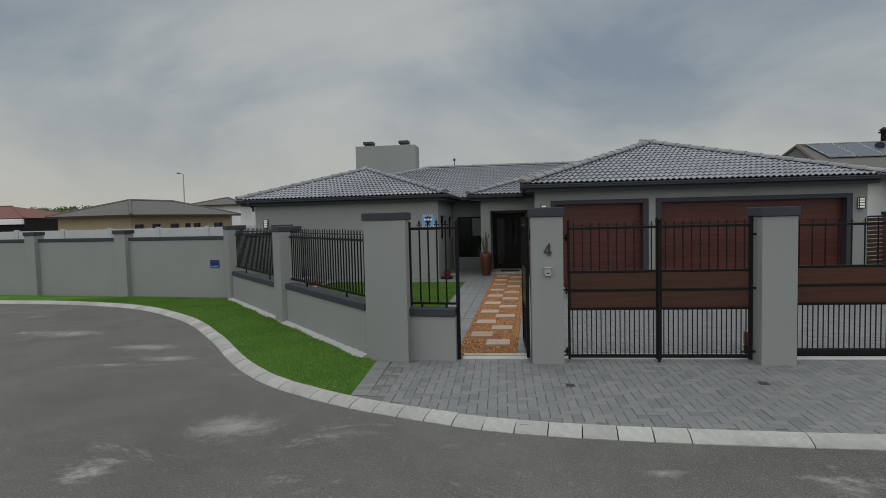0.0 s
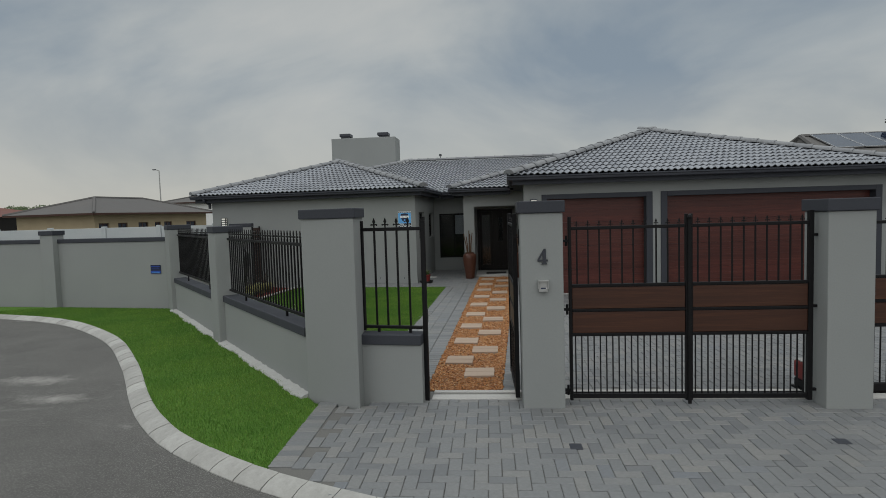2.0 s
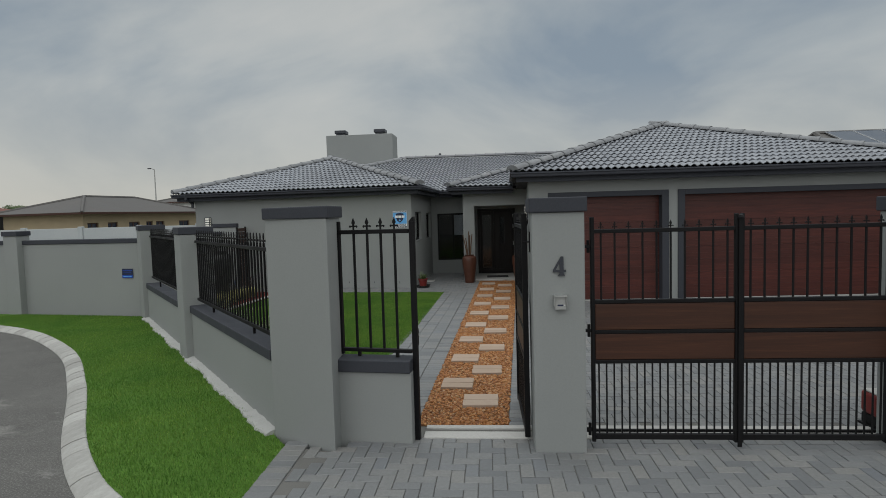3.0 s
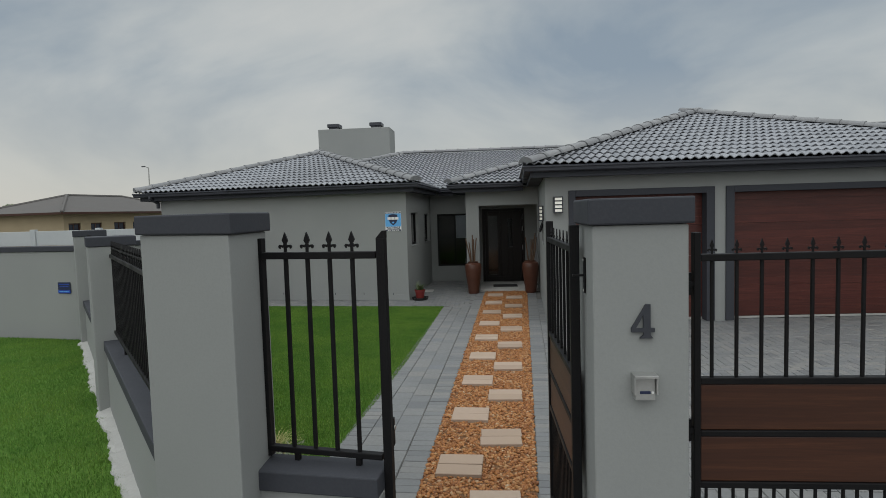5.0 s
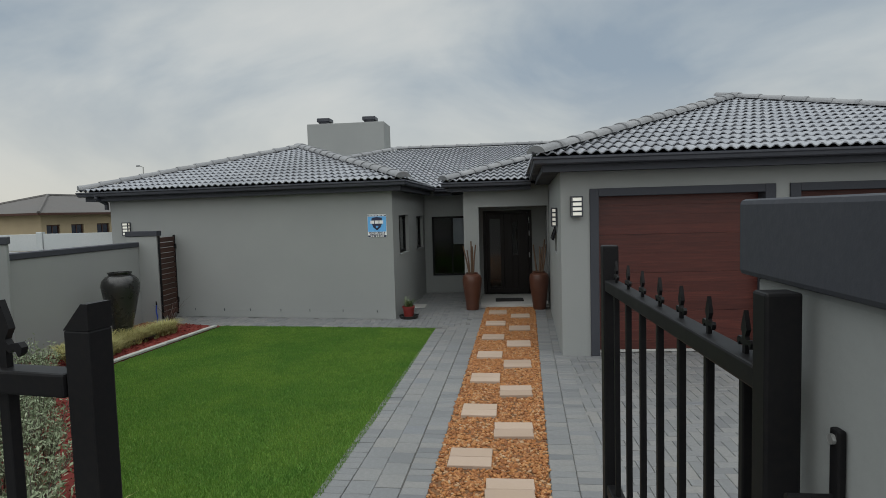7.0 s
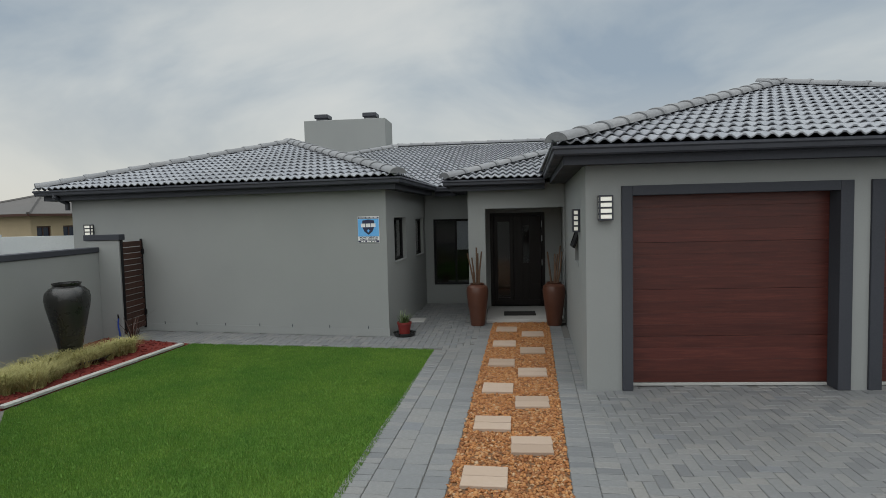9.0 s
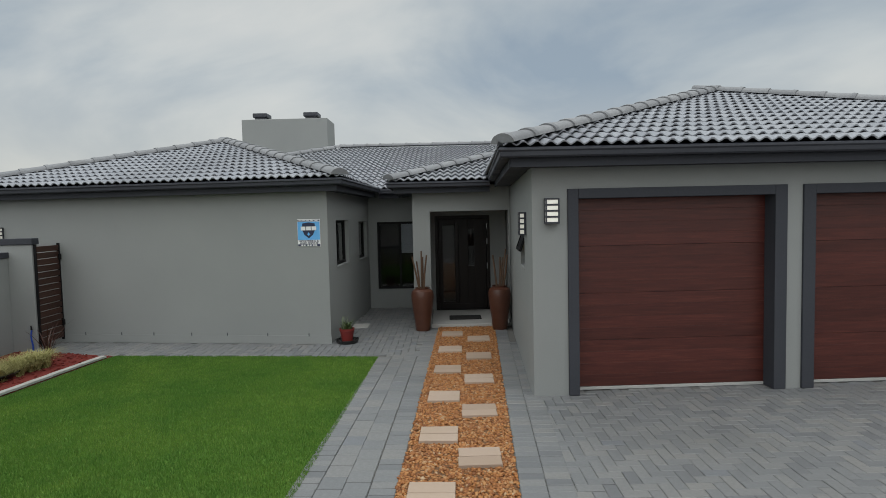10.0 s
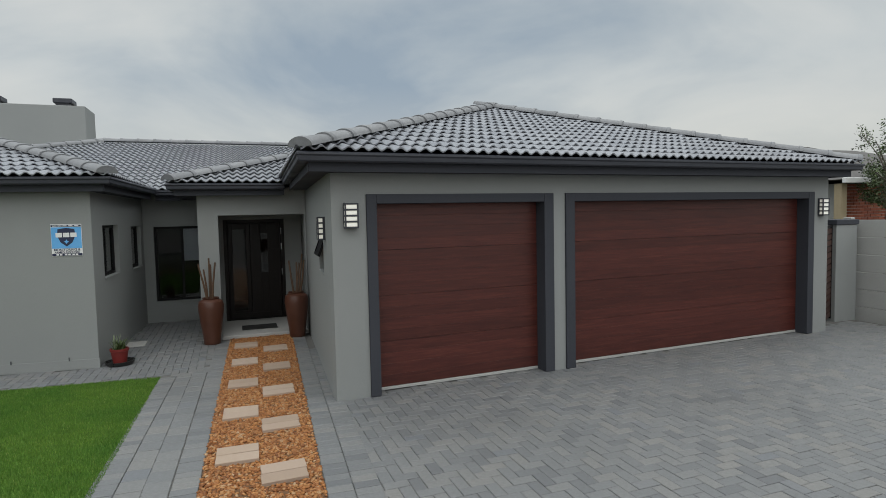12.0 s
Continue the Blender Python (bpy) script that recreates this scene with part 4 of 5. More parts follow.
for x in (-0.93, -0.62):
    part("foot", box(x - 0.012, -0.012, 0.69, x + 0.012, 0.012, 0.735), STEEL, gp)
part("bracket", box(-1.15, -0.02, 0.86, -1.093, 0.02, 0.885), STEEL, gp)
bars(gp, (-0.945, -0.835, -0.725, -0.615), 0.765, 1.74, 0.009, 0.0, 1.773)


def gate_leaf(parent, w, posts=(0.045, 0.045), bottom=0.05, top=1.73, n_up=10, n_low=18, tip=0.65):
    """A leaf w wide along x: bars above, two boards in the middle, close bars below."""
    a, b = posts
    part("stile", box(0, -0.022, bottom - 0.02, a, 0.022, top + 0.10, 0.004), STEEL, parent)
    part("stile", box(w - b, -0.022, bottom - 0.02, w, 0.022, top + 0.10, 0.004), STEEL, parent)
    for z, h in ((bottom, 0.045), (0.665, 0.03), (0.905, 0.028), (1.145, 0.03), (top - 0.03, 0.032)):
        part("rail", box(a, -0.019, z, w - b, 0.019, z + h, 0.004), STEEL, parent)
    for z0, z1 in ((0.697, 0.903), (0.935, 1.143)):
        part("board", box(a + 0.002, -0.012, z0, w - b - 0.002, 0.012, z1, 0.004), GATEWOOD, parent, "brown varnished timber board")
    bars(parent, spread(a, w - b, n_up), 1.175, top - 0.03, 0.007, 0, top, tip)
    bars(parent, spread(a, w - b, n_low), bottom + 0.045, 0.665, 0.006)


g1 = thing("driveway_gate", "black steel gate leaf with brown timber boards, closed", "gate", "driveway gate leaves", pose(0.902, 6.575, 0))
gate_leaf(g1, 1.12, (0.03, 0.022))
g2 = thing("driveway_gate", "black steel gate leaf with brown timber boards, closed", "gate", "driveway gate leaves", pose(2.044, 6.575, 0))
gate_leaf(g2, 1.118, (0.022, 0.045))
gpst = thing("gate_post", "thick round-topped black steel meeting post of driveway gate", "gate post", m=pose(2.033, 6.545, 0))
part("tube", joined(box(-0.016, -0.008, -0.04, 0.016, 0.008, 1.79, 0.003), moved(lathe([(0.022, 0), (0.024, 0.012), (0.019, 0.028), (0.002, 0.036)], 12), pose(0, 0, 1.788))), STEEL, gpst)
g3 = thing("sliding_gate", "wide black steel sliding gate with brown timber boards", "gate", m=pose(3.56, 6.855, 0))
gate_leaf(g3, 6.5, (0.05, 0.05), 0.06, 1.705, 41, 102)
part("bottom_beam", box(0, -0.03, 0.022, 6.5, 0.03, 0.10, 0.006), STEEL, g3)
for x in (0.9, 4.5):
    part("wheel", moved(rod((0, -0.02, 0), (0, 0.02, 0), 0.04, n=16), pose(x, 0, 0.05)), STEEL, g3)
for x, side in ((0.836, 1), (3.20, -1)):
    hg = np_post if side > 0 else rp_post
    for z in (0.13, 0.93, 1.6):
        part("hinge", moved(joined(box(0 if side > 0 else -0.06, -0.015, z - 0.012, 0.07 if side > 0 else 0, 0.015, z + 0.012), rod((side * 0.05, 0, z - 0.05), (side * 0.05, 0, z + 0.05), 0.012)), pose(x, 6.575, 0)), STEEL, hg, "black steel hinge bracket")
ped = thing("pedestrian_gate", "black steel and timber pedestrian gate standing open", "gate", m=along((0.394, 6.64), (0.376, 7.62)))
gate_leaf(ped, 0.98, (0.036, 0.04), 0.05, 1.775, 7, 17, 0.62)
ph = thing("gate_latch_plate", "black steel keeper plate with bolt on pillar", "latch", m=pose(0.436, 6.595, 1.645))
part("plate", box(-0.010, -0.009, -0.082, 0.0, 0.009, 0.082, 0.003), STEEL, ph)
part("bolt", rod((-0.06, 0, 0.0), (0.0, 0, 0.0), 0.006), STEEL, ph)
for z in (-0.07, 0.07):
    part("screw_head", rod((-0.014, 0, z), (-0.010, 0, z), 0.006, n=10), STAINLESS, ph, "bright screw head")

# the slatted side gate
sg = thing("side_gate", "dark brown slatted timber side gate, closed", "gate", m=along((-6.436, 16.33), (-6.495, 16.975)))
for z in range(15):
    part("slat", box(0.02, -0.012, 0.10 + z * 0.104, 0.61, 0.012, 0.19 + z * 0.104, 0.004), SLATWOOD, sg)
part("gate_frame", joined(box(0, -0.015, 0.06, 0.02, 0.02, 1.68), box(0.61, -0.015, 0.06, 0.64, 0.02, 1.68)), STEEL, sg)
for z in (0.35, 1.45):
    part("hinge", box(0.58, -0.035, z - 0.05, 0.64, -0.015, z + 0.05, 0.004), STEEL, sg)

sg2 = thing("side_gate", "dark brown slatted side gate beside the garage, closed", "gate", m=along((8.90, 14.02), (9.74, 14.46)))
for z in range(15):
    part("slat", box(0.03, -0.012, 0.08 + z * 0.104, 0.90, 0.012, 0.17 + z * 0.104, 0.004), SLATWOOD, sg2)
part("gate_frame", joined(box(0, -0.02, 0.04, 0.03, 0.02, 1.68, 0.003), box(0.90, -0.02, 0.04, 0.935, 0.02, 1.68, 0.003), box(0.03, -0.019, 1.64, 0.90, 0.019, 1.68, 0.003)), STEEL, sg2)
hp = thing("garden_hose", "thin blue hose standing by the side gate", "hose", m=pose(-6.52, 16.27, 0))
part("hose_run", joined(*[rod((0.01 * math.sin(k), -0.01 * k / 8, 0.05 * k), (0.01 * math.sin(k + 1), -0.01 * (k + 1) / 8, 0.05 * (k + 1)), 0.012, n=8) for k in range(7)]), SIGNBLUE, hp)
part("nozzle", rod((0.006, -0.009, 0.35), (0.006, -0.02, 0.42), 0.014, 0.009, n=8), STEEL, hp, "black nozzle")
dp = thing("downpipe", "short dark gutter downpipe elbow at the eave corner", "downpipe", m=pose(-8.1, 16.92, 2.43))
part("elbow", joined(rod((0, 0, 0.1), (0, 0, 0.02), 0.04, n=12), rod((0, 0, 0.03), (0.06, 0.22, -0.07), 0.04, n=12), rod((0.06, 0.22, -0.06), (0.06, 0.22, -0.2), 0.04, n=12)), METAL_DARK, dp)
lk = thing("gate_lock", "black steel lock box on the gate post", "lock", m=pose(-0.519, 6.70, 0.86))
part("lock_body", box(-0.022, 0.0, -0.07, 0.022, 0.035, 0.07, 0.004), STEEL, lk)
part("keyhole_plate", rod((0.022, 0.018, 0.02), (0.028, 0.018, 0.02), 0.012, n=12), STAINLESS, lk)


# ---- fixtures ----
def wall_lamp(m):
    """A lit wall lamp: dark box with four slots; m on the wall, y towards the room's inside of the wall."""
    l = thing("wall_lamp", "lit charcoal box wall lamp with four white slots", "wall lamp", "wall lamps", m)
    part("housing", box(-0.075, -0.012, -0.135, 0.075, -0.002, 0.135, 0.002), METAL_DARK, l)
    for x in (-0.075, 0.059):
        for y0 in (-0.09, -0.028):
            part("upright", box(x, y0, -0.135, x + 0.016, y0 + 0.016, 0.135, 0.002), METAL_DARK, l)
    for z in (-0.127, -0.064, 0.0, 0.064, 0.127):
        part("crossbar", box(-0.074, -0.089, z - 0.009, 0.074, -0.013, z + 0.009, 0.002), METAL_DARK, l)
    for z in (-0.0955, -0.032, 0.032, 0.0955):
        part("diffuser", box(-0.068, -0.082, z - 0.022, 0.068, -0.014, z + 0.022, 0.004), LAMPGLASS, l, "glowing milky diffuser")
    return l


wall_lamp(GM @ pose(1.122, 13.6, 2.01))
wall_lamp(GM @ pose(8.69, 13.6, 2.0))
wall_lamp(FRONT @ pose(0.40, 0, 1.82))
wall_lamp(SIDE @ pose(0.42, 0, 1.87, 0, 0, 180))


def turn_number(m):
    """The house number 4 with slab serifs, cut from thin plate."""
    n = thing("house_number", "charcoal metal house number four on pillar", "house number", m=m)
    p = [(-0.047, 0.043), (0.014, 0.143), (0.034, 0.143), (0.034, 0.043), (0.052, 0.043), (0.052, 0.026), (0.034, 0.026), (0.034, 0.014), (0.046, 0.0), (-0.012, 0.0), (0.004, 0.014), (0.004, 0.026), (-0.047, 0.026)]
    inner = [(-0.028, 0.043), (0.004, 0.043), (0.004, 0.098)]
    bm = bmesh.new()
    loops = []
    for out in (p, inner):
        vs = [bm.verts.new((x, 0, z)) for x, z in out]
        loops += [bm.edges.new((vs[i], vs[(i + 1) % len(vs)])) for i in range(len(vs))]
    bmesh.ops.triangle_fill(bm, edges=loops, use_beauty=True)
    ex = bmesh.ops.extrude_face_region(bm, geom=list(bm.faces))
    bmesh.ops.translate(bm, vec=(0, -0.012, 0), verts=[v for v in ex["geom"] if isinstance(v, bmesh.types.BMVert)])
    bmesh.ops.recalc_face_normals(bm, faces=bm.faces)
    bm.verts.index_update()
    part("digit", ([tuple(v.co) for v in bm.verts], [[v.index for v in f.verts] for f in bm.faces]), CHARCOAL, n)
    bm.free()


turn_number(pose(0.640, 6.418, 1.392) @ Matrix.Diagonal((0.98, 1, 1.02, 1)))
ic = thing("intercom", "small stainless intercom box under a hood on pillar", "intercom", m=pose(0.643, 6.42, 1.188) @ Matrix.Diagonal((0.88, 0.9, 0.9, 1)))
part("hood", joined(box(-0.056, -0.075, 0.05, 0.056, 0, 0.062, 0.002), box(-0.056, -0.065, -0.03, -0.048, 0, 0.05, 0.002), box(0.048, -0.065, -0.03, 0.056, 0, 0.05, 0.002)), STAINLESS, ic)
part("body", box(-0.047, -0.045, -0.062, 0.047, 0, 0.049, 0.004), STAINLESS, ic)
part("button_strip", box(-0.026, -0.049, -0.03, 0.024, -0.044, -0.016, 0.002), NAVY, ic)
part("button", rod((0.034, -0.049, -0.023), (0.034, -0.044, -0.023), 0.006, n=10), WHITE, ic)


def lettering(text, size, parent, m, mat):
    cu = bpy.data.curves.new("lettering", "FONT")
    cu.body, cu.size, cu.extrude, cu.align_x, cu.offset = text, size, 0.0008, "CENTER", size * 0.022
    tmp = bpy.data.objects.new("lettering_source", cu)
    me = bpy.data.meshes.new_from_object(tmp)
    bpy.data.objects.remove(tmp)
    me.materials.append(mat)
    ob = new("lettering", me)
    ob.parent, ob.matrix_basis = parent, m
    return ob


sign = thing("security_sign", "light blue security company sign with navy shield", "sign", m=FRONT @ pose(FL - 0.306, 0, 1.765))
part("plate", box(-0.185, -0.006, -0.215, 0.185, -0.001, 0.215, 0.002), WHITE, sign)
part("blue_field", box(-0.18, -0.009, -0.11, 0.18, -0.0062, 0.175), BLUE, sign)
part("top_band", box(-0.18, -0.009, 0.18, 0.18, -0.0062, 0.205), NAVY, sign)
part("bottom_band", box(-0.18, -0.009, -0.21, 0.18, -0.0062, -0.178), NAVY, sign)
shield = [(-0.10, 0.15), (0.0, 0.165), (0.10, 0.15), (0.11, 0.06), (0.07, -0.03), (0.0, -0.085), (-0.07, -0.03), (-0.11, 0.06)]
part("shield", moved(prism(shield[::-1], 0, 0.003), pose(0, -0.0092, 0, 90)), NAVY, sign)
for x in (-0.088, 0.0, 0.088):
    part("shield_block", box(x - 0.038, -0.0142, 0.04, x + 0.038, -0.0123, 0.10, 0.0005), WHITE, sign, "pale block on the shield")
part("shield_star", moved(prism([(0.0, 0.03), (-0.011, 0.011), (-0.03, 0), (-0.011, -0.011), (0, -0.03), (0.011, -0.011), (0.03, 0), (0.011, 0.011)], 0, 0.002), pose(0, -0.0125, -0.02, 90)), BLUE, sign)
lettering("MONITORING &", 0.043, sign, pose(0, -0.0075, -0.143, 90), NAVY)
lettering("ARMED RESPONSE", 0.037, sign, pose(0, -0.0075, -0.174, 90), NAVY)
for x in (-0.13, -0.09, -0.03, 0.01, 0.06, 0.1):
    part("number_bar", box(x, -0.0105, -0.204, x + 0.03, -0.0091, -0.184), WHITE, sign)
for x in (-0.16, -0.1, -0.04, 0.03, 0.1):
    part("top_bar", box(x, -0.0105, 0.187, x + 0.05, -0.0091, 0.198), WHITE, sign)

bs = thing("wall_notice", "small dark and blue notice on boundary wall", "sign", m=along((-7.36, 12.945), (-6.9, 12.875)) @ pose(0.0, -0.003, 0.86))
part("plate", box(0.02, -0.006, -0.10, 0.28, -0.001, 0.09, 0.002), NAVY, bs)
part("band", box(0.025, -0.009, -0.095, 0.275, -0.0062, -0.04), SIGNBLUE, bs)
for x0, x1, z, h in ((0.04, 0.26, 0.05, 0.012), (0.06, 0.24, 0.015, 0.008)):
    part("writing_bar", box(x0, -0.0085, z, x1, -0.0062, z + h), SIGNBLUE, bs)
part("writing_bar", box(0.05, -0.0105, -0.075, 0.25, -0.0091, -0.065), BLUE, bs)

tagged(put("doormat", box(0.02, 17.98, 0.051, 0.62, 18.38, 0.066, 0.006), MATMAT), "black rubber doormat on the porch step", "doormat")
tagged(put("drain_cover", box(0.75, 5.47, -0.02, 0.85, 5.58, 0.005, 0.004), METAL_DARK), "small dark metal cover in the apron paving", "drain cover")
tagged(put("drain_cover", box(2.84, 5.6, -0.02, 2.95, 5.7, 0.005, 0.004), METAL_DARK), "small dark metal cover in the apron paving", "drain cover")
tagged(put("manhole_cover", box(-1.75, 17.62, -0.02, -1.46, 18.02, 0.012, 0.006), CONCRETE), "pale square concrete inspection cover", "manhole cover")
for x in (1.91, 2.57, 3.15, 3.82, 4.44, 5.13, 5.82):
    tagged(put("weep_slot", moved(box(x - 0.006, -0.018, 0.122, x + 0.006, -0.0125, 0.172), FRONT), METAL_DARK), "narrow dark weep slot low in the wall", "weep slot", "weep slots")


# ---- pots and planting ----
def urn(x, y, r, h, seed):
    rnd = random.Random(seed)
    u = thing("clay_urn", "tall brown glazed clay urn with dry sticks", "urn", "porch urns", pose(x, y, 0))
    prof = [(r * k, h * z) for k, z in ((0.62, 0), (0.66, 0.02), (0.72, 0.2), (0.88, 0.5), (0.99, 0.75), (1.0, 0.84), (0.92, 0.92), (0.66, 0.965), (0.60, 0.975), (0.66, 0.99), (0.66, 1.0), (0.56, 0.995), (0.52, 0.93), (0.3, 0.85), (0.0, 0.85))]
    part("body", lathe(prof, 36), TERRA, u, smooth=True)
    for k in range(5):
        a, lean = rnd.uniform(0, 6.28), rnd.uniform(0.05, 0.2)
        b = Vector((r * 0.3 * math.cos(a), r * 0.3 * math.sin(a), h * 0.88))
        tip = b + Vector((math.cos(a) * lean, math.sin(a) * lean * 0.6, rnd.uniform(0.55, 0.72)))
        midp = (b + tip) / 2 + Vector((rnd.uniform(-0.015, 0.015), 0, 0))
        part("stick", joined(rod(b, midp, 0.017, 0.015), rod(midp, tip, 0.015, 0.013)), STICK, u, "dry brown stick")


urn(-0.445, 17.34, 0.195, 0.75, 3)
urn(0.895, 17.33, 0.195, 0.76, 8)

vase = thing("black_vase", "large glossy black urn standing in the garden bed", "vase", m=pose(-6.13, 14.7, 0.02))
R = 0.287
part("body", lathe([(R * k, 1.13 * z) for k, z in ((0.43, 0), (0.46, 0.02), (0.57, 0.25), (0.80, 0.52), (0.95, 0.70), (1.0, 0.80), (0.95, 0.88), (0.75, 0.935), (0.62, 0.95), (0.58, 0.962), (0.63, 0.985), (0.64, 1.0), (0.56, 1.0), (0.52, 0.95), (0.6, 0.85), (0.0, 0.8))], 40), BLACKPOT, vase, smooth=True)
part("saucer", lathe([(0.46, 0.0), (0.50, 0.05), (0.52, 0.06), (0.5, 0.065), (0.46, 0.03), (0.0, 0.03)], 32), BLACKPOT, vase, smooth=True)


def blade_fan(n, spread_r, h, w, rnd, droop=0.5, base_r=0.05):
    """Curved narrow leaves out of one root: verts and quads."""
    v, f = [], []
    for _ in range(n):
        a, l = rnd.uniform(0, 6.283), h * rnd.uniform(0.6, 1.1)
        out = spread_r * rnd.uniform(0.2, 1.0)
        b = Vector((base_r * rnd.uniform(-1, 1), base_r * rnd.uniform(-1, 1), 0))
        side = Vector((-math.sin(a), math.cos(a), 0)) * w
        pts = []
        for s in (0, 0.4, 0.75, 1.0):
            rr = out * s**1.3
            zz = l * (s - droop * s * s)
            pts.append((b + Vector((math.cos(a) * rr, math.sin(a) * rr, zz)), (1 - s * 0.85)))
        o = len(v)
        for p, k in pts:
            v += [tuple(p - side * k), tuple(p + side * k)]
        f += [[o + 2 * i, o + 2 * i + 1, o + 2 * i + 3, o + 2 * i + 2] for i in range(3)]
    return v, f


rng = random.Random(5)
tuft_meshes = [mesh_of("grass_tuft", blade_fan(170, 0.34, 0.46, 0.0045, random.Random(i), 0.55, 0.07), STRAW) for i in range(4)]


def tuft(x, y, s=1.0):
    t = new("grass_tuft", tuft_meshes[rng.randrange(4)])
    t.matrix_basis = pose(x, y, 0, 0, 0, rng.uniform(0, 360)) @ Matrix.Diagonal((s, s, s, 1))
    return tagged(t, "yellow-green ornamental grass tuft in the bed", "grass tuft", "ornamental grasses")


for k in range(40):
    s = k / 39
    tuft(-5.93 + 0.08 * math.sin(9 * s) + rng.uniform(-0.16, 0.2) + 0.1 * s, 13.25 + 2.1 * s + rng.uniform(-0.1, 0.1), rng.uniform(0.85, 1.15))
for k in range(9):
    tuft(-6.2 + rng.uniform(-0.2, 0.3), 13.3 + rng.uniform(0, 0.8), rng.uniform(0.8, 1.1))
flax = put("flax_plant", blade_fan(26, 0.42, 0.75, 0.011, random.Random(9), 0.35, 0.04), SLATWOOD)
flax.matrix_basis = pose(-5.98, 15.85, 0)
tagged(flax, "dark bronze strap-leaved plant by the side gate", "plant")


def shrub(x, y, h, r, seed, mat=GREYLEAF):
    """A loose low shrub of thin stems and small leaves."""
    rnd = random.Random(seed)
    s = thing("shrub", "loose grey-green low shrub along the fence", "shrub", "bed shrubs", pose(x, y, 0))
    stems, v, f = [], [], []
    for _ in range(22):
        a, k = rnd.uniform(0, 6.283), rnd.uniform(0.15, 1.0)
        tip = Vector((math.cos(a) * r * k, math.sin(a) * r * k, h * rnd.uniform(0.55, 1.0)))
        stems.append(rod((tip.x * 0.15, tip.y * 0.15, 0), tip, 0.004, 0.002, 5))
        for _ in range(44):
            p = tip * rnd.uniform(0.3, 1.02) + Vector((rnd.gauss(0, 0.025), rnd.gauss(0, 0.025), rnd.gauss(0, 0.02)))
            d = Vector((rnd.uniform(-1, 1), rnd.uniform(-1, 1), rnd.uniform(0, 1.2))).normalized() * rnd.uniform(0.025, 0.055)
            w = d.cross(Vector((rnd.uniform(-1, 1), rnd.uniform(-1, 1), rnd.uniform(-1, 1)))).normalized() * 0.007
            o = len(v)
            v += [tuple(p), tuple(p + d * 0.5 + w), tuple(p + d), tuple(p + d * 0.5 - w)]
            f.append([o, o + 1, o + 2, o + 3])
    tagged(part("stem", joined(*stems), BARK, s), kind="stuff")
    tagged(part("leaves", (v, f), mat, s), kind="stuff")


for k in range(18):
    p = on_face(0.35 + k * 0.37 + 0.1 * math.sin(k * 2.1), 0.62 + 0.13 * math.sin(k * 3.7))
    shrub(p[0], p[1], 0.52 + 0.13 * math.sin(k * 1.7), 0.33, 40 + k, GREYLEAF)
for k in range(4):
    p = on_face(0.6 + k * 0.55, 0.95 + 0.1 * math.sin(k * 2.3))
    tuft(p[0], p[1], 0.8)

rp = thing("potted_plant", "small leafy plant in a red pot on saucer", "potted plant", m=pose(-1.62, 16.47, 0))
part("saucer", lathe([(0.16, 0.0), (0.185, 0.045), (0.19, 0.06), (0.175, 0.06), (0.15, 0.03), (0.0, 0.03)], 28), BLACKPOT, rp, smooth=True)
part("pot", moved(lathe([(0.085, 0.0), (0.11, 0.16), (0.12, 0.165), (0.12, 0.20), (0.105, 0.20), (0.1, 0.17), (0.0, 0.17)], 28), pose(0, 0, 0.032)), REDPOT, rp, smooth=True)
part("leaves", moved(blade_fan(70, 0.17, 0.2, 0.011, random.Random(2), 0.3, 0.06), pose(0, 0, 0.2)), LEAF, rp)
part("flower_tuft", moved(blade_fan(40, 0.06, 0.24, 0.006, random.Random(3), 0.1, 0.04), pose(-0.05, 0.03, 0.2)), GREYLEAF, rp)

gm = thing("gate_motor", "dark red plastic gate motor on a base plate", "gate motor", m=pose(3.34, 6.99, 0))
part("base_plate", box(-0.09, -0.12, -0.02, 0.09, 0.12, 0.012, 0.003), STEEL, gm)
part("motor_body", box(-0.075, -0.10, 0.012, 0.075, 0.10, 0.10, 0.012), STEEL, gm)
part("cover", box(-0.08, -0.105, 0.102, 0.08, 0.105, 0.285, 0.022), REDPOT, gm)
part("lid", box(-0.07, -0.09, 0.286, 0.07, 0.09, 0.302, 0.006), CONCRETE, gm, "pale plastic lid")


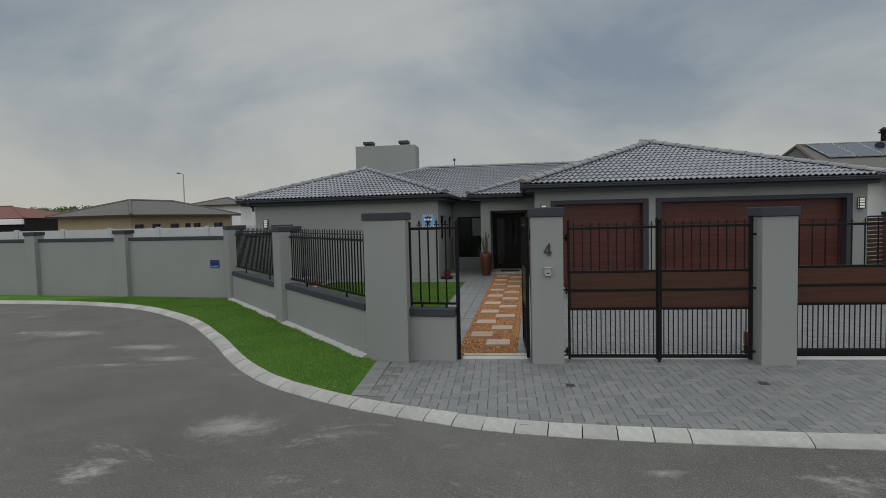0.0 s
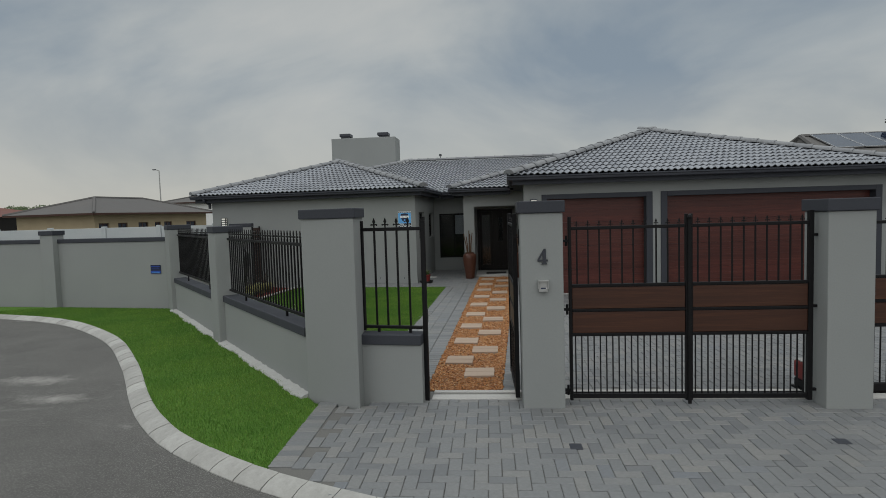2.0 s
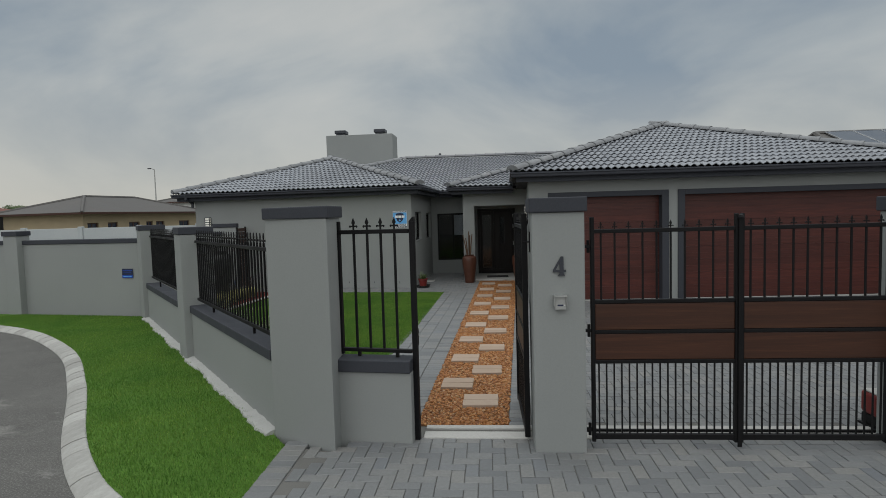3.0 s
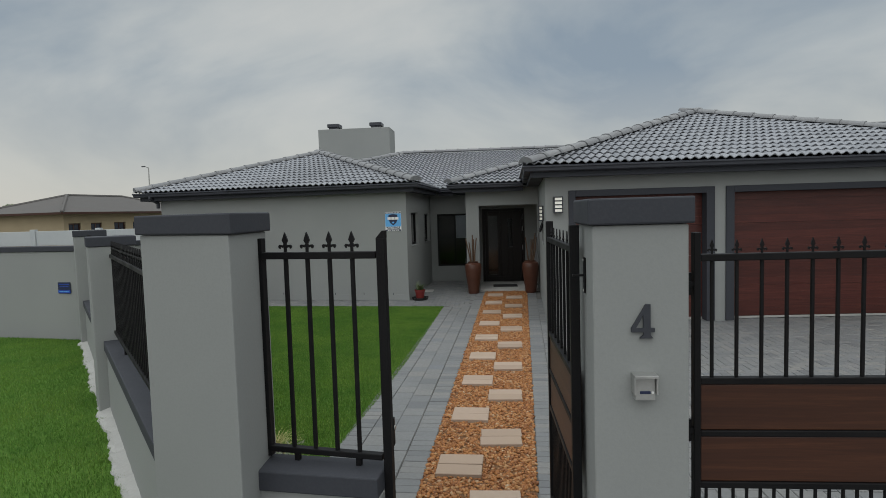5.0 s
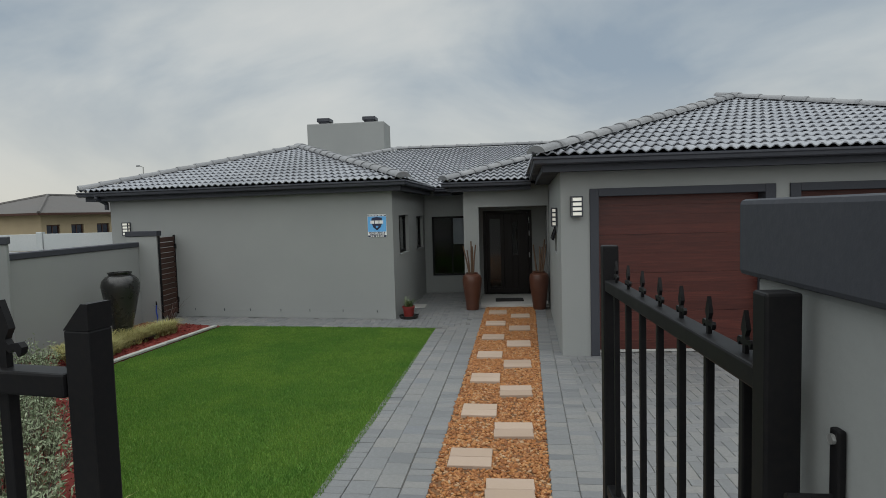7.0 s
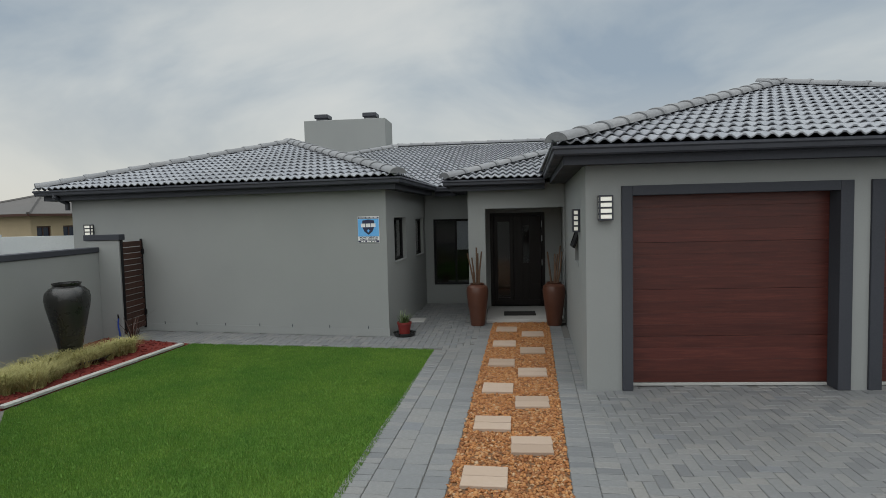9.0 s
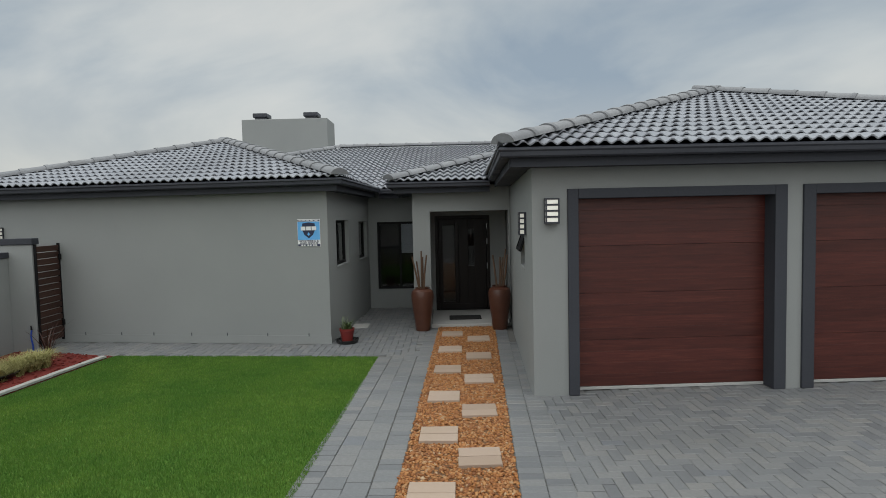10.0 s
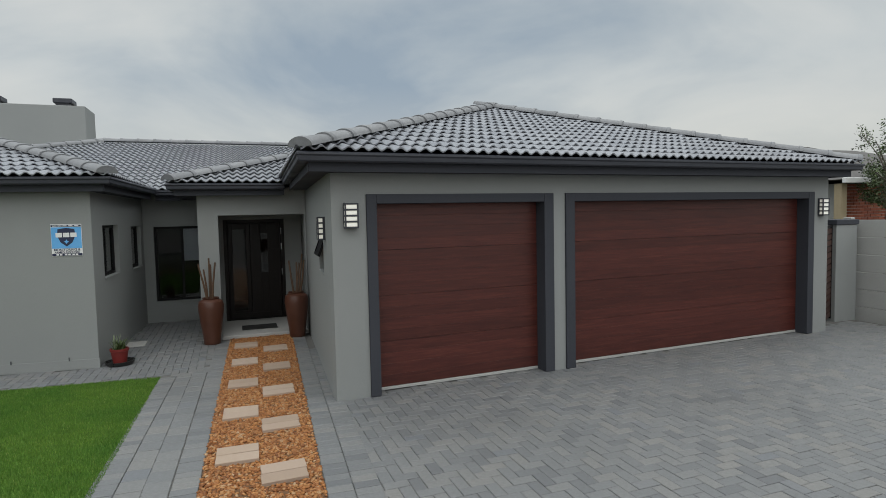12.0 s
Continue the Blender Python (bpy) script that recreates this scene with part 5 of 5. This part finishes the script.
# ---- neighbours and distance ----
def far_house(name, label, m, w, d, hw, hr, wall_mat, roof_mat, wins, base=-0.3, hip=None):
    """A hipped house: w along x, d along y from its near corner line y = 0; wins: (face, u0, u1, z0, z1)."""
    hs = thing(name, label, "house", m=m)
    holes = [(u0, z0, u1, z1) for face, u0, u1, z0, z1 in wins if face == "front"]
    side = [(u0, z0, u1, z1) for face, u0, u1, z0, z1 in wins if face == "side"]
    part("wall", open_wall(0, w, base, hw, 0.25, holes), wall_mat, hs)
    part("wall", moved(open_wall(0, d - 0.5, base, hw, 0.25, side), pose(0, d - 0.25, 0, 0, 0, -90)), wall_mat, hs)
    part("wall", box(w - 0.25, 0.25, base, w, d - 0.25, hw), wall_mat, hs)
    part("wall", box(0, d - 0.25, base, w, d, hw), wall_mat, hs)
    o, k = 0.5, d / 2 + 0.5
    r = [(-o, -o, hw), (w + o, -o, hw), (w + o, d + o, hw), (-o, d + o, hw), (-o + (k if hip is None else hip), d / 2, hw + hr), (w + o - k, d / 2, hw + hr)]
    rf = part("roof", (r, [[0, 1, 5, 4], [1, 2, 5], [2, 3, 4, 5], [3, 0, 4], [3, 2, 1, 0]]), roof_mat, hs)
    part("fascia", joined(box(-o, -o - 0.03, hw - 0.12, w + o, -o, hw - 0.01), box(-o - 0.03, -o, hw - 0.12, -o, d + o, hw - 0.01)), SLATWOOD, hs)
    for a, b in ((0, 4), (1, 5), (3, 4), (4, 5)):
        part("ridge", rod(r[a], r[b], 0.1, n=6), roof_mat, rf)
    for u0, z0, u1, z1 in holes:
        wn_ = sub("window", hs)
        part("window_frame", joined(box(u0, 0.08, z0, u0 + 0.07, 0.16, z1), box(u1 - 0.07, 0.08, z0, u1, 0.16, z1), box(u0 + 0.07, 0.08, z1 - 0.07, u1 - 0.07, 0.16, z1), box(u0 + 0.07, 0.08, z0, u1 - 0.07, 0.16, z0 + 0.07), box((u0 + u1) / 2 - 0.03, 0.09, z0 + 0.07, (u0 + u1) / 2 + 0.03, 0.15, z1 - 0.07)), SLATWOOD, wn_)
        part("pane", box(u0 + 0.07, 0.115, z0 + 0.07, u1 - 0.07, 0.122, z1 - 0.07), SOLAR, wn_)
        part("window_sill", box(u0 - 0.05, -0.05, z0 - 0.1, u1 + 0.05, 0.08, z0 - 0.005), CONCRETE, wn_)
    return hs


far_house("neighbour_house", "ochre brick house with brown-grey hip roof", pose(-24.15, 34.2, 0, 0, 0, 80), 10.5, 6.2, 2.55, 1.12, CREAM, FARROOF,
          [("front", 0.3, 1.1, 1.0, 1.9), ("front", 1.8, 2.6, 1.0, 1.9), ("front", 3.5, 4.4, 0.6, 1.9), ("front", 5.0, 5.6, 0.9, 1.9), ("front", 5.9, 6.7, 0.9, 1.9), ("front", 8.2, 9.3, 1.0, 1.9)])
far_house("neighbour_house", "white house with brown-grey hip roof far behind", pose(-29.9, 52, 0), 4.8, 4.4, 3.62, 0.72, WHITE, FARROOF, [("front", 2.6, 3.4, 1.8, 2.9)])
far_house("neighbour_house", "long low house with brick-red roof and white fascia", pose(-62, 44, 0, 0, 0, 4), 20, 10, 2.7, 1.25, DOORWOOD, REDROOF, [])
tagged(put("canopy_band", moved(box(0, 0, 2.15, 21, 0.3, 2.62, 0.03), pose(-62.5, 43.2, 0, 0, 0, 4)), WHITE), "long white roof edge of the red-roofed house", "canopy")
far_house("neighbour_house", "house with grey roof carrying solar panels", pose(13.2, 22.6, 0), 16, 8, 2.95, 1.76, WHITE, FARROOF, [], hip=0.75)
for k in range(7):
    ang = math.degrees(math.atan2(1.76, 4.5))
    sp = thing("solar_panel", "dark solar panel with aluminium frame on roof", "solar panel", "solar panels", pose(13.75 + k * 1.08, 24.62, 3.965, ang, 0, 0))
    part("cell_sheet", box(0.02, 0.02, 0.03, 1.02, 2.0, 0.06), SOLAR, sp)
    part("panel_frame", joined(box(0, 0, 0.02, 0.02, 2.02, 0.07), box(1.02, 0, 0.02, 1.04, 2.02, 0.07), box(0.02, 0, 0.02, 1.02, 0.02, 0.07), box(0.02, 2.0, 0.02, 1.02, 2.02, 0.07)), ALU, sp)
fl = thing("flue_pipe", "black metal flue pipe with cowl on neighbour's roof", "flue", m=pose(17.25, 26.9, 4.05))
part("pipe", rod((0, 0, 0), (0, 0, 1.15), 0.11, n=14), STEEL, fl)
part("cowl", joined(rod((0, 0, 1.15), (0, 0, 1.2), 0.2, n=14), rod((0, 0, 1.28), (0, 0, 1.4), 0.2, 0.04, n=14), rod((0, 0, 1.2), (0, 0, 1.28), 0.13, n=14)), STEEL, fl)

bh = thing("neighbour_house", "red face-brick house with white gutter and grey roof", "house", m=pose(15.27, 18.2, 0))
part("wall", box(0, 0, -0.3, 9, 7, 2.62), GREYCON, bh)
bmeshed = mesh_of("brick", box(0, 0, 0, 0.22, 0.03, 0.073, 0.004), BRICKRED)
bw = sub("brick_face", bh)
for r in range(14):
    for c in range(20):
        b = new("brick", bmeshed)
        b.parent, b.matrix_basis = bw, pose(0.0 + c * 0.232 + (r % 2) * 0.116, -0.02, 1.45 + r * 0.0835)
part("gutter", box(-0.6, -0.62, 2.60, 9.5, -0.5, 2.74, 0.02), WHITE, bh, "white gutter")
part("roof", ([(-0.6, -0.5, 2.7), (9.6, -0.5, 2.7), (9.6, 7.5, 2.7), (-0.6, 7.5, 2.7), (3.2, 3.5, 4.0), (5.8, 3.5, 4.0)], [[0, 1, 5, 4], [1, 2, 5], [2, 3, 4, 5], [3, 0, 4], [3, 2, 1, 0]]), FARROOF, bh)
part("porch_post", box(-0.45, -0.4, -0.2, -0.25, -0.2, 2.6), CREAM, bh)


def precast(p, q, top, mat, label, n_panels, bay=1.9):
    """A precast wall: posts every bay, with stacked panels between them."""
    w = thing("precast_wall", label, "wall", m=along(p, q))
    l = gap(p, q)
    h = (top + 0.1) / n_panels
    panel = mesh_of("panel", box(0.075, 0.03, 0.004, bay - 0.075, 0.075, h - 0.004, 0.006), mat)
    post = mesh_of("post", box(-0.07, 0, -0.2, 0.07, 0.11, top + 0.04, 0.01), mat)
    for c in range(int(l / bay) + 1):
        s = new("post", post)
        s.parent, s.matrix_basis = w, pose(c * bay, 0, 0)
        if c < int(l / bay):
            for r in range(n_panels):
                s = new("panel", panel)
                s.parent, s.matrix_basis = w, pose(c * bay, 0, r * h - 0.1)


precast((-22.05, 17.35), (-7.98, 17.35), 1.76, WHITECON, "white precast concrete panel wall behind boundary", 5, 1.75)
precast((10.33, 14.6), (10.33, 4.4), 1.76, GREYCON, "grey precast concrete panel wall along the driveway", 6, 1.9)

lp = thing("street_lamp", "tall thin grey street lamp far off", "street lamp", m=pose(-41.3, 70, 0) @ Matrix.Diagonal((1.1, 1.1, 1.29, 1)))
part("pole", rod((0, 0, -0.2), (0, 0, 6.45), 0.09, 0.055, 10), GREYCON, lp)
part("arm", rod((0, 0, 6.45), (-0.35, -0.1, 6.55), 0.04, 0.035), GREYCON, lp)
part("lantern", box(-0.7, -0.2, 6.5, -0.3, 0.0, 6.6, 0.03), METAL_DARK, lp)

lp2 = thing("street_lamp", "thin dark street lamp far behind the house", "street lamp", m=pose(-8.08, 100, 0))
part("pole", rod((0, 0, -0.2), (0, 0, 11.81), 0.09, 0.06, 8), METAL_DARK, lp2)
part("lantern", rod((0, 0, 11.80), (0, 0, 12.16), 0.24, 0.2, 10), METAL_DARK, lp2)


def ridge_hill(x0, x1, y, h, seed):
    rnd = np.random.RandomState(seed)
    xs = np.linspace(x0, x1, 90)
    hs = h * (0.75 + 0.25 * np.sin(xs * 0.021) + 0.06 * rnd.rand(90)) * np.clip(np.minimum(xs - x0, x1 - xs) / 60, 0, 1)
    v = [(x, y, -0.5) for x in xs] + [(x, y + 40, z) for x, z in zip(xs, hs)] + [(x, y + 120, -0.5) for x in xs]
    n = len(xs)
    return v, [[r * n + i, r * n + i + 1, (r + 1) * n + i + 1, (r + 1) * n + i] for r in range(2) for i in range(n - 1)]


tagged(put("backdrop_hill", ridge_hill(-420, -160, 260, 10.5, 3), HILL, True), "low hazy hill with scrub on the horizon", "hill", kind="structure")
tv, tf = [], []
rnd = random.Random(77)
for k in range(34):
    x = -246 + k * 1.2 + rnd.uniform(-1, 1)
    c = Vector((x, 272 + rnd.uniform(-4, 4), 9.4 + rnd.uniform(-0.8, 1.4)))
    for _ in range(24):
        p = c + Vector((rnd.gauss(0, 1.3), rnd.gauss(0, 1), rnd.gauss(0, 0.8)))
        o = len(tv)
        d = 0.6
        tv += [tuple(p + Vector(q) * d) for q in ((1, 0, 0.2), (-0.6, 0.8, 0), (-0.5, -0.8, 0.1), (0, 0.1, 1.2))]
        tf += [[o, o + 1, o + 3], [o + 1, o + 2, o + 3], [o + 2, o, o + 3], [o, o + 2, o + 1]]
tagged(put("far_trees", (tv, tf), LEAF), "dark far trees along the hill crest", "trees", kind="stuff")


def tree(x, y, h, seed):
    """A small airy tree: tapered trunk, limbs, twigs and many separate leaves."""
    rnd = random.Random(seed)
    t = thing("tree", "small airy tree behind the driveway wall", "tree", m=pose(x, y, 0))
    wood_, v, f = [rod((0, 0, -0.2), (0.05, 0, h * 0.63), 0.045, 0.03, 8)], [], []
    for _ in range(16):
        b = Vector((0.05, 0, h * rnd.uniform(0.52, 0.64)))
        a = rnd.uniform(0, 6.283)
        e = b + Vector((math.cos(a) * rnd.uniform(0.3, 0.95), math.sin(a) * rnd.uniform(0.3, 0.95), rnd.uniform(0.06, 0.38) * h))
        m_ = (b + e) / 2 + Vector((0, 0, 0.12))
        wood_ += [rod(b, m_, 0.022, 0.015, 6), rod(m_, e, 0.015, 0.005, 6)]
        for _ in range(5):
            s = b.lerp(e, rnd.uniform(0.45, 1.0))
            g = s + Vector((rnd.gauss(0, 0.2), rnd.gauss(0, 0.2), rnd.uniform(-0.15, 0.3)))
            wood_.append(rod(s, g, 0.006, 0.003, 4))
            for _ in range(34):
                p = s.lerp(g, rnd.uniform(0.2, 1.1)) + Vector((rnd.gauss(0, 0.05), rnd.gauss(0, 0.05), rnd.gauss(0, 0.05)))
                d = Vector((rnd.uniform(-1, 1), rnd.uniform(-1, 1), rnd.uniform(-0.8, 0.6))).normalized() * rnd.uniform(0.05, 0.095)
                w = d.cross(Vector((rnd.uniform(-1, 1), rnd.uniform(-1, 1), 1))).normalized() * 0.017
                o = len(v)
                v += [tuple(p), tuple(p + d * 0.5 + w), tuple(p + d), tuple(p + d * 0.5 - w)]
                f.append([o, o + 1, o + 2, o + 3])
    part("trunk", joined(*wood_), BARK, t)
    tagged(part("crown", (v, f), LEAF, t), kind="stuff")


tree(14.75, 16.5, 3.9, 21)
tree(15.6, 17.2, 3.6, 22)


# ---- loose surfaces: grass, pebbles, mulch ----
def blades(name, poly, per_m2, h, label, seed, ox=0.0):
    """Short lawn blades over an outline."""
    rs = np.random.RandomState(seed)
    xs, ys = [p[0] for p in poly], [p[1] for p in poly]
    n = int((max(xs) - min(xs)) * (max(ys) - min(ys)) * per_m2)
    x, y = rs.uniform(min(xs), max(xs), n), rs.uniform(min(ys), max(ys), n)
    k = inside(poly, x, y)
    x, y = x[k], y[k]
    n = len(x)
    a, hh, l = rs.uniform(0, 6.283, n), h * rs.uniform(0.5, 1.15, n), rs.normal(0, 0.6, n)
    w = rs.uniform(0.0018, 0.0034, n)
    dx, dy = np.cos(a), np.sin(a)
    la = rs.uniform(0, 6.283, n)
    v = np.empty((n, 3, 3))
    v[:, 0] = np.stack([x - dx * w, y - dy * w, np.full(n, -0.006)], 1)
    v[:, 1] = np.stack([x + dx * w, y + dy * w, np.full(n, -0.006)], 1)
    v[:, 2] = np.stack([x + np.cos(la) * hh * l * 0.7, y + np.sin(la) * hh * l * 0.7, hh], 1)
    return tagged(soup(name, v.reshape(-1, 3), np.arange(3 * n).reshape(-1, 3), GRASSBLADE), label, "grass", kind="stuff")


blades("lawn_grass", LAWN, 17000, 0.021, "short green mown lawn grass", 11)
NEAR_VERGE = [p for p in VERGE if p[0] > -12]
blades("verge_grass", NEAR_VERGE, 7000, 0.022, "short green mown verge grass", 12)


def lumps(name, poly, n, size, flat, mat, label, category, seed, z0=-0.01, layers=0.012):
    """Small rounded stones or chips strewn over an outline."""
    rs = np.random.RandomState(seed)
    bm = bmesh.new()
    bmesh.ops.create_icosphere(bm, subdivisions=1, radius=1.0)
    bm.verts.index_update()
    base = np.array([v.co for v in bm.verts])
    tri = np.array([[v.index for v in f.verts] for f in bm.faces])
    bm.free()
    xs, ys = [p[0] for p in poly], [p[1] for p in poly]
    x, y = rs.uniform(min(xs), max(xs), n), rs.uniform(min(ys), max(ys), n)
    k = inside(poly, x, y)
    x, y = x[k], y[k]
    m = len(x)
    s = rs.uniform(size[0], size[1], (m, 1)) * np.stack([rs.uniform(0.8, 1.35, m), rs.uniform(0.65, 1.0, m), flat * rs.uniform(0.7, 1.1, m)], 1)
    a = rs.uniform(0, 6.283, m)
    tilt = rs.normal(0, 0.25, (m, 2))
    p = base[None] * s[:, None] * rs.uniform(0.85, 1.12, (m, len(base), 1))
    c, q = np.cos(a)[:, None], np.sin(a)[:, None]
    px, py = p[..., 0] * c - p[..., 1] * q, p[..., 0] * q + p[..., 1] * c
    pz = p[..., 2] + px * tilt[:, :1] + py * tilt[:, 1:]
    v = np.stack([px + x[:, None], py + y[:, None], pz + z0 + rs.uniform(0, layers, (m, 1))], -1).reshape(-1, 3)
    f = (tri[None] + (np.arange(m) * len(base))[:, None, None]).reshape(-1, 3)
    return tagged(soup(name, v, f, mat, True), label, category, kind="stuff")


lumps("path_pebbles", [GL0, GR0, GR1, GL1], 40000, (0.0125, 0.0225), 0.62, PEBBLE, "orange and tan river pebbles filling the path", "pebbles", 31)
lumps("red_mulch", BED, 9000, (0.012, 0.03), 0.35, MULCH, "red dyed bark mulch in the bed", "mulch", 32, 0.002, 0.01)


# ---- paving pieces ----
def paver_geo(l, w, h=0.03, b=0.004):
    v = [(x, y, z) for z, o in ((-h, 0.0), (-b, 0.0), (0.0, b)) for x, y in ((o, o), (l - o, o), (l - o, w - o), (o, w - o))]
    return v, [[8, 9, 10, 11]] + [[k + i, k + (i + 1) % 4, k + 4 + (i + 1) % 4, k + 4 + i] for k in (0, 4) for i in range(4)]


def lay(name, label, rows, near, mat=PAVER, piece="paver", z=0.0, l=0.2, w=0.1, grout=0.0023):
    """Rows of (x, y, degrees, length, width): those that near() picks become pieces of their own, up to 300; the rest one mesh."""
    base = thing(name, label, "paving", kind="structure")
    rnd = random.Random(len(rows))
    meshes, vs, fs, made = {}, [], [], 0
    for x, y, ang, ll, ww in rows:
        m = pose(x, y, z + rnd.uniform(-0.0018, 0.0018), rnd.uniform(-0.35, 0.35), rnd.uniform(-0.35, 0.35), ang + rnd.uniform(-0.6, 0.6)) @ pose(grout, grout, 0)
        key = (round(ll, 3), round(ww, 3))
        if key not in meshes:
            meshes[key] = paver_geo(ll - 2 * grout, ww - 2 * grout)
        if made < 300 and near(x, y):
            if key + (1,) not in meshes:
                meshes[key + (1,)] = mesh_of(piece, meshes[key], mat)
            p = new(piece, meshes[key + (1,)])
            p.parent, p.matrix_basis = base, m
            made += 1
        else:
            o = len(vs)
            vs += [tuple(m @ Vector(q)) for q in meshes[key][0]]
            fs += [[i + o for i in q] for q in meshes[key][1]]
    if vs:
        tagged(part(piece + "s", (vs, fs), mat, base), kind="stuff")
    return base


def herringbone(poly, x0, y0, x1, y1, u=0.1):
    """Pavers laid herringbone, the pairs at right angles, over an outline."""
    rows = []
    for j in range(int((y1 - y0) / u)):
        for i in range(int((x1 - x0) / u)):
            x, y = x0 + i * u, y0 + j * u
            k = (i - j) % 4
            if k == 0:
                rows.append((x, y, 0, 2 * u, u, x + u, y + u / 2))
            elif k == 3:
                rows.append((x + u, y, 90, 2 * u, u, x + u / 2, y + u))
    hit = inside(poly, np.array([r[5] for r in rows]), np.array([r[6] for r in rows]))
    return [r[:5] for r, h in zip(rows, hit) if h]


def edge_x(p, q, y):
    return p[0] + (q[0] - p[0]) * (y - p[1]) / (q[1] - p[1])


DRIVE = [(0.56, 7.0), (10.1, 7.0), (10.1, 14.3), (8.9, 14.15), (8.6, 14.08), (0.90, 13.80)]
lay("driveway_paving", "grey clay pavers laid herringbone in the driveway", herringbone(DRIVE, 0.4, 6.98, 10.2, 14.4), lambda x, y: x < 3.4 and 10.2 < y < 12.6, z=-0.004)
lay("apron_paving", "grey clay pavers laid herringbone outside the gates", [r for r in herringbone(APRON, -1.7, 3.9, 11.0, 6.75) if r[0] > -1.36], lambda x, y: -0.6 < x < 2.6 and 5.0 < y < 6.2)
edge_rows = []
for k in range(15):
    edge_rows.append((-1.595 - 0.0025 * k, 5.12 + k * 0.1, 1.5, 0.2, 0.1))
lay("apron_border", "grey pavers set across along the grass edge", edge_rows, lambda x, y: True, z=0.001)
COURT = [(-6.45, 16.34), (-5.97, 16.16), (-5.06, 15.93), (-1.01, 15.55), (-0.44, 15.55), (-0.36, 17.56), (-0.30, 17.6), (-0.62, 17.62), (-0.62, 19.9), (-1.7, 19.9), (-1.86, 16.39), (-6.47, 16.96)]
lay("court_paving", "grey clay pavers along the house wall and porch", herringbone(COURT, -6.5, 15.4, 0.0, 19.9), lambda x, y: x > -2.6 and y < 17.6)

rows = []
left_deg = math.degrees(math.atan2(-(GL1[0] - GL0[0]), GL1[1] - GL0[1]))
right_deg = math.degrees(math.atan2(-(GR1[0] - GR0[0]), GR1[1] - GR0[1]))
y = 6.98
k = 0
while y < 17.5:
    xe = edge_x(GL0, GL1, y)
    if y < 17.45:
        rows.append((xe - 0.2, y, left_deg, 0.2, 0.1))
        lawn_side = -1.36 + (y - 7.95) * 0.0455 if y < 15.4 else None
        if lawn_side:
            rows.append((max(lawn_side, xe - 0.86), y, left_deg, 0.2, 0.1))
        xr = edge_x(GR0, GR1, y)
        rows.append((xr + 0.006, y, right_deg, 0.2, 0.1))
        if y < 13.5 or xr + 0.41 < 1.15:
            rows.append((xr + 0.205, y, right_deg, 0.2, 0.1))
    if k % 2 == 0 and y < 15.5:
        lo = max(-1.36 + (y - 7.95) * 0.0455, xe - 0.86) + 0.2
        ww = (xe - 0.2 - lo) / 2
        rows.append((lo, y, left_deg, ww, 0.2))
        rows.append((lo + ww, y + 0.1, left_deg, ww, 0.2))
    y += 0.1
    k += 1
lay("path_paving", "grey clay pavers bordering the pebble path", rows, lambda x, y: 9.5 < y < 15.5, grout=0.003)

rows = []
for k in range(10):
    yl = 8.01 + k * 1.09
    if yl + 0.37 < 17.5:
        rows.append((edge_x(GL0, GL1, yl) + 0.085, yl, -2.0, 0.35, 0.17))
        rows.append((edge_x(GL0, GL1, yl) + 0.091, yl + 0.171, -2.0, 0.35, 0.17))
    yr = 7.43 + k * 1.11
    if yr + 0.37 < 17.5:
        rows.append((edge_x(GR0, GR1, yr) - 0.452, yr, 1.0, 0.355, 0.17))
        rows.append((edge_x(GR0, GR1, yr) - 0.446, yr + 0.171, 1.0, 0.355, 0.17))
lay("stepping_stones", "sand-coloured paired slabs set into the pebble path", rows, lambda x, y: True, STEPSTONE, "stepping_slab", 0.028, grout=0.004)

def haunch(s0, s1, step=0.07):
    """A rough strip of cast concrete lying against the fence foot, its edge and top uneven."""
    rnd = random.Random(61)
    v, f = [], []
    n = int((s1 - s0) / step)
    for i in range(n + 1):
        w = 0.075 + 0.02 * math.sin(i * 0.31) + rnd.uniform(-0.018, 0.018)
        h = 0.022 + rnd.uniform(-0.008, 0.010)
        for inward, z in ((0.05, -0.05), (0.05, h + 0.015), (-w * 0.35, h + rnd.uniform(-0.01, 0.01)), (-w * 0.8, h * 0.75 + rnd.uniform(-0.012, 0.008)), (-w, -0.01), (-w, -0.05)):
            p = on_face(s0 + i * step, inward)
            v.append((p[0], p[1], z))
    for i in range(n):
        f += [[i * 6 + k, i * 6 + k + 1, i * 6 + k + 7, i * 6 + k + 6] for k in range(5)]
    return v, f + [[0, 1, 2, 3, 4, 5], [n * 6 + k for k in range(5, -1, -1)]]


tagged(put("mowing_strip", haunch(-0.05, s3 - 0.1), GREYCON), "pale rough concrete strip along the fence foot", "edging", kind="structure")
rows = []
for a, b in (((-1.42, 7.9), (-2.28, 9.1)), ((-2.28, 9.1), (-5.35, 12.72)), ((-5.33, 12.76), (-5.03, 15.9))):
    l = gap(a, b)
    ang = math.degrees(math.atan2(b[1] - a[1], b[0] - a[0]))
    for i in range(int(l / 0.2)):
        s = i * 0.2 / l
        rows.append((a[0] + (b[0] - a[0]) * s, a[1] + (b[1] - a[1]) * s, ang, 0.2, 0.09))
lay("bed_edging", "pale concrete edging blocks round the planted bed", rows, lambda x, y: True, KERB, "edging_block", 0.045)
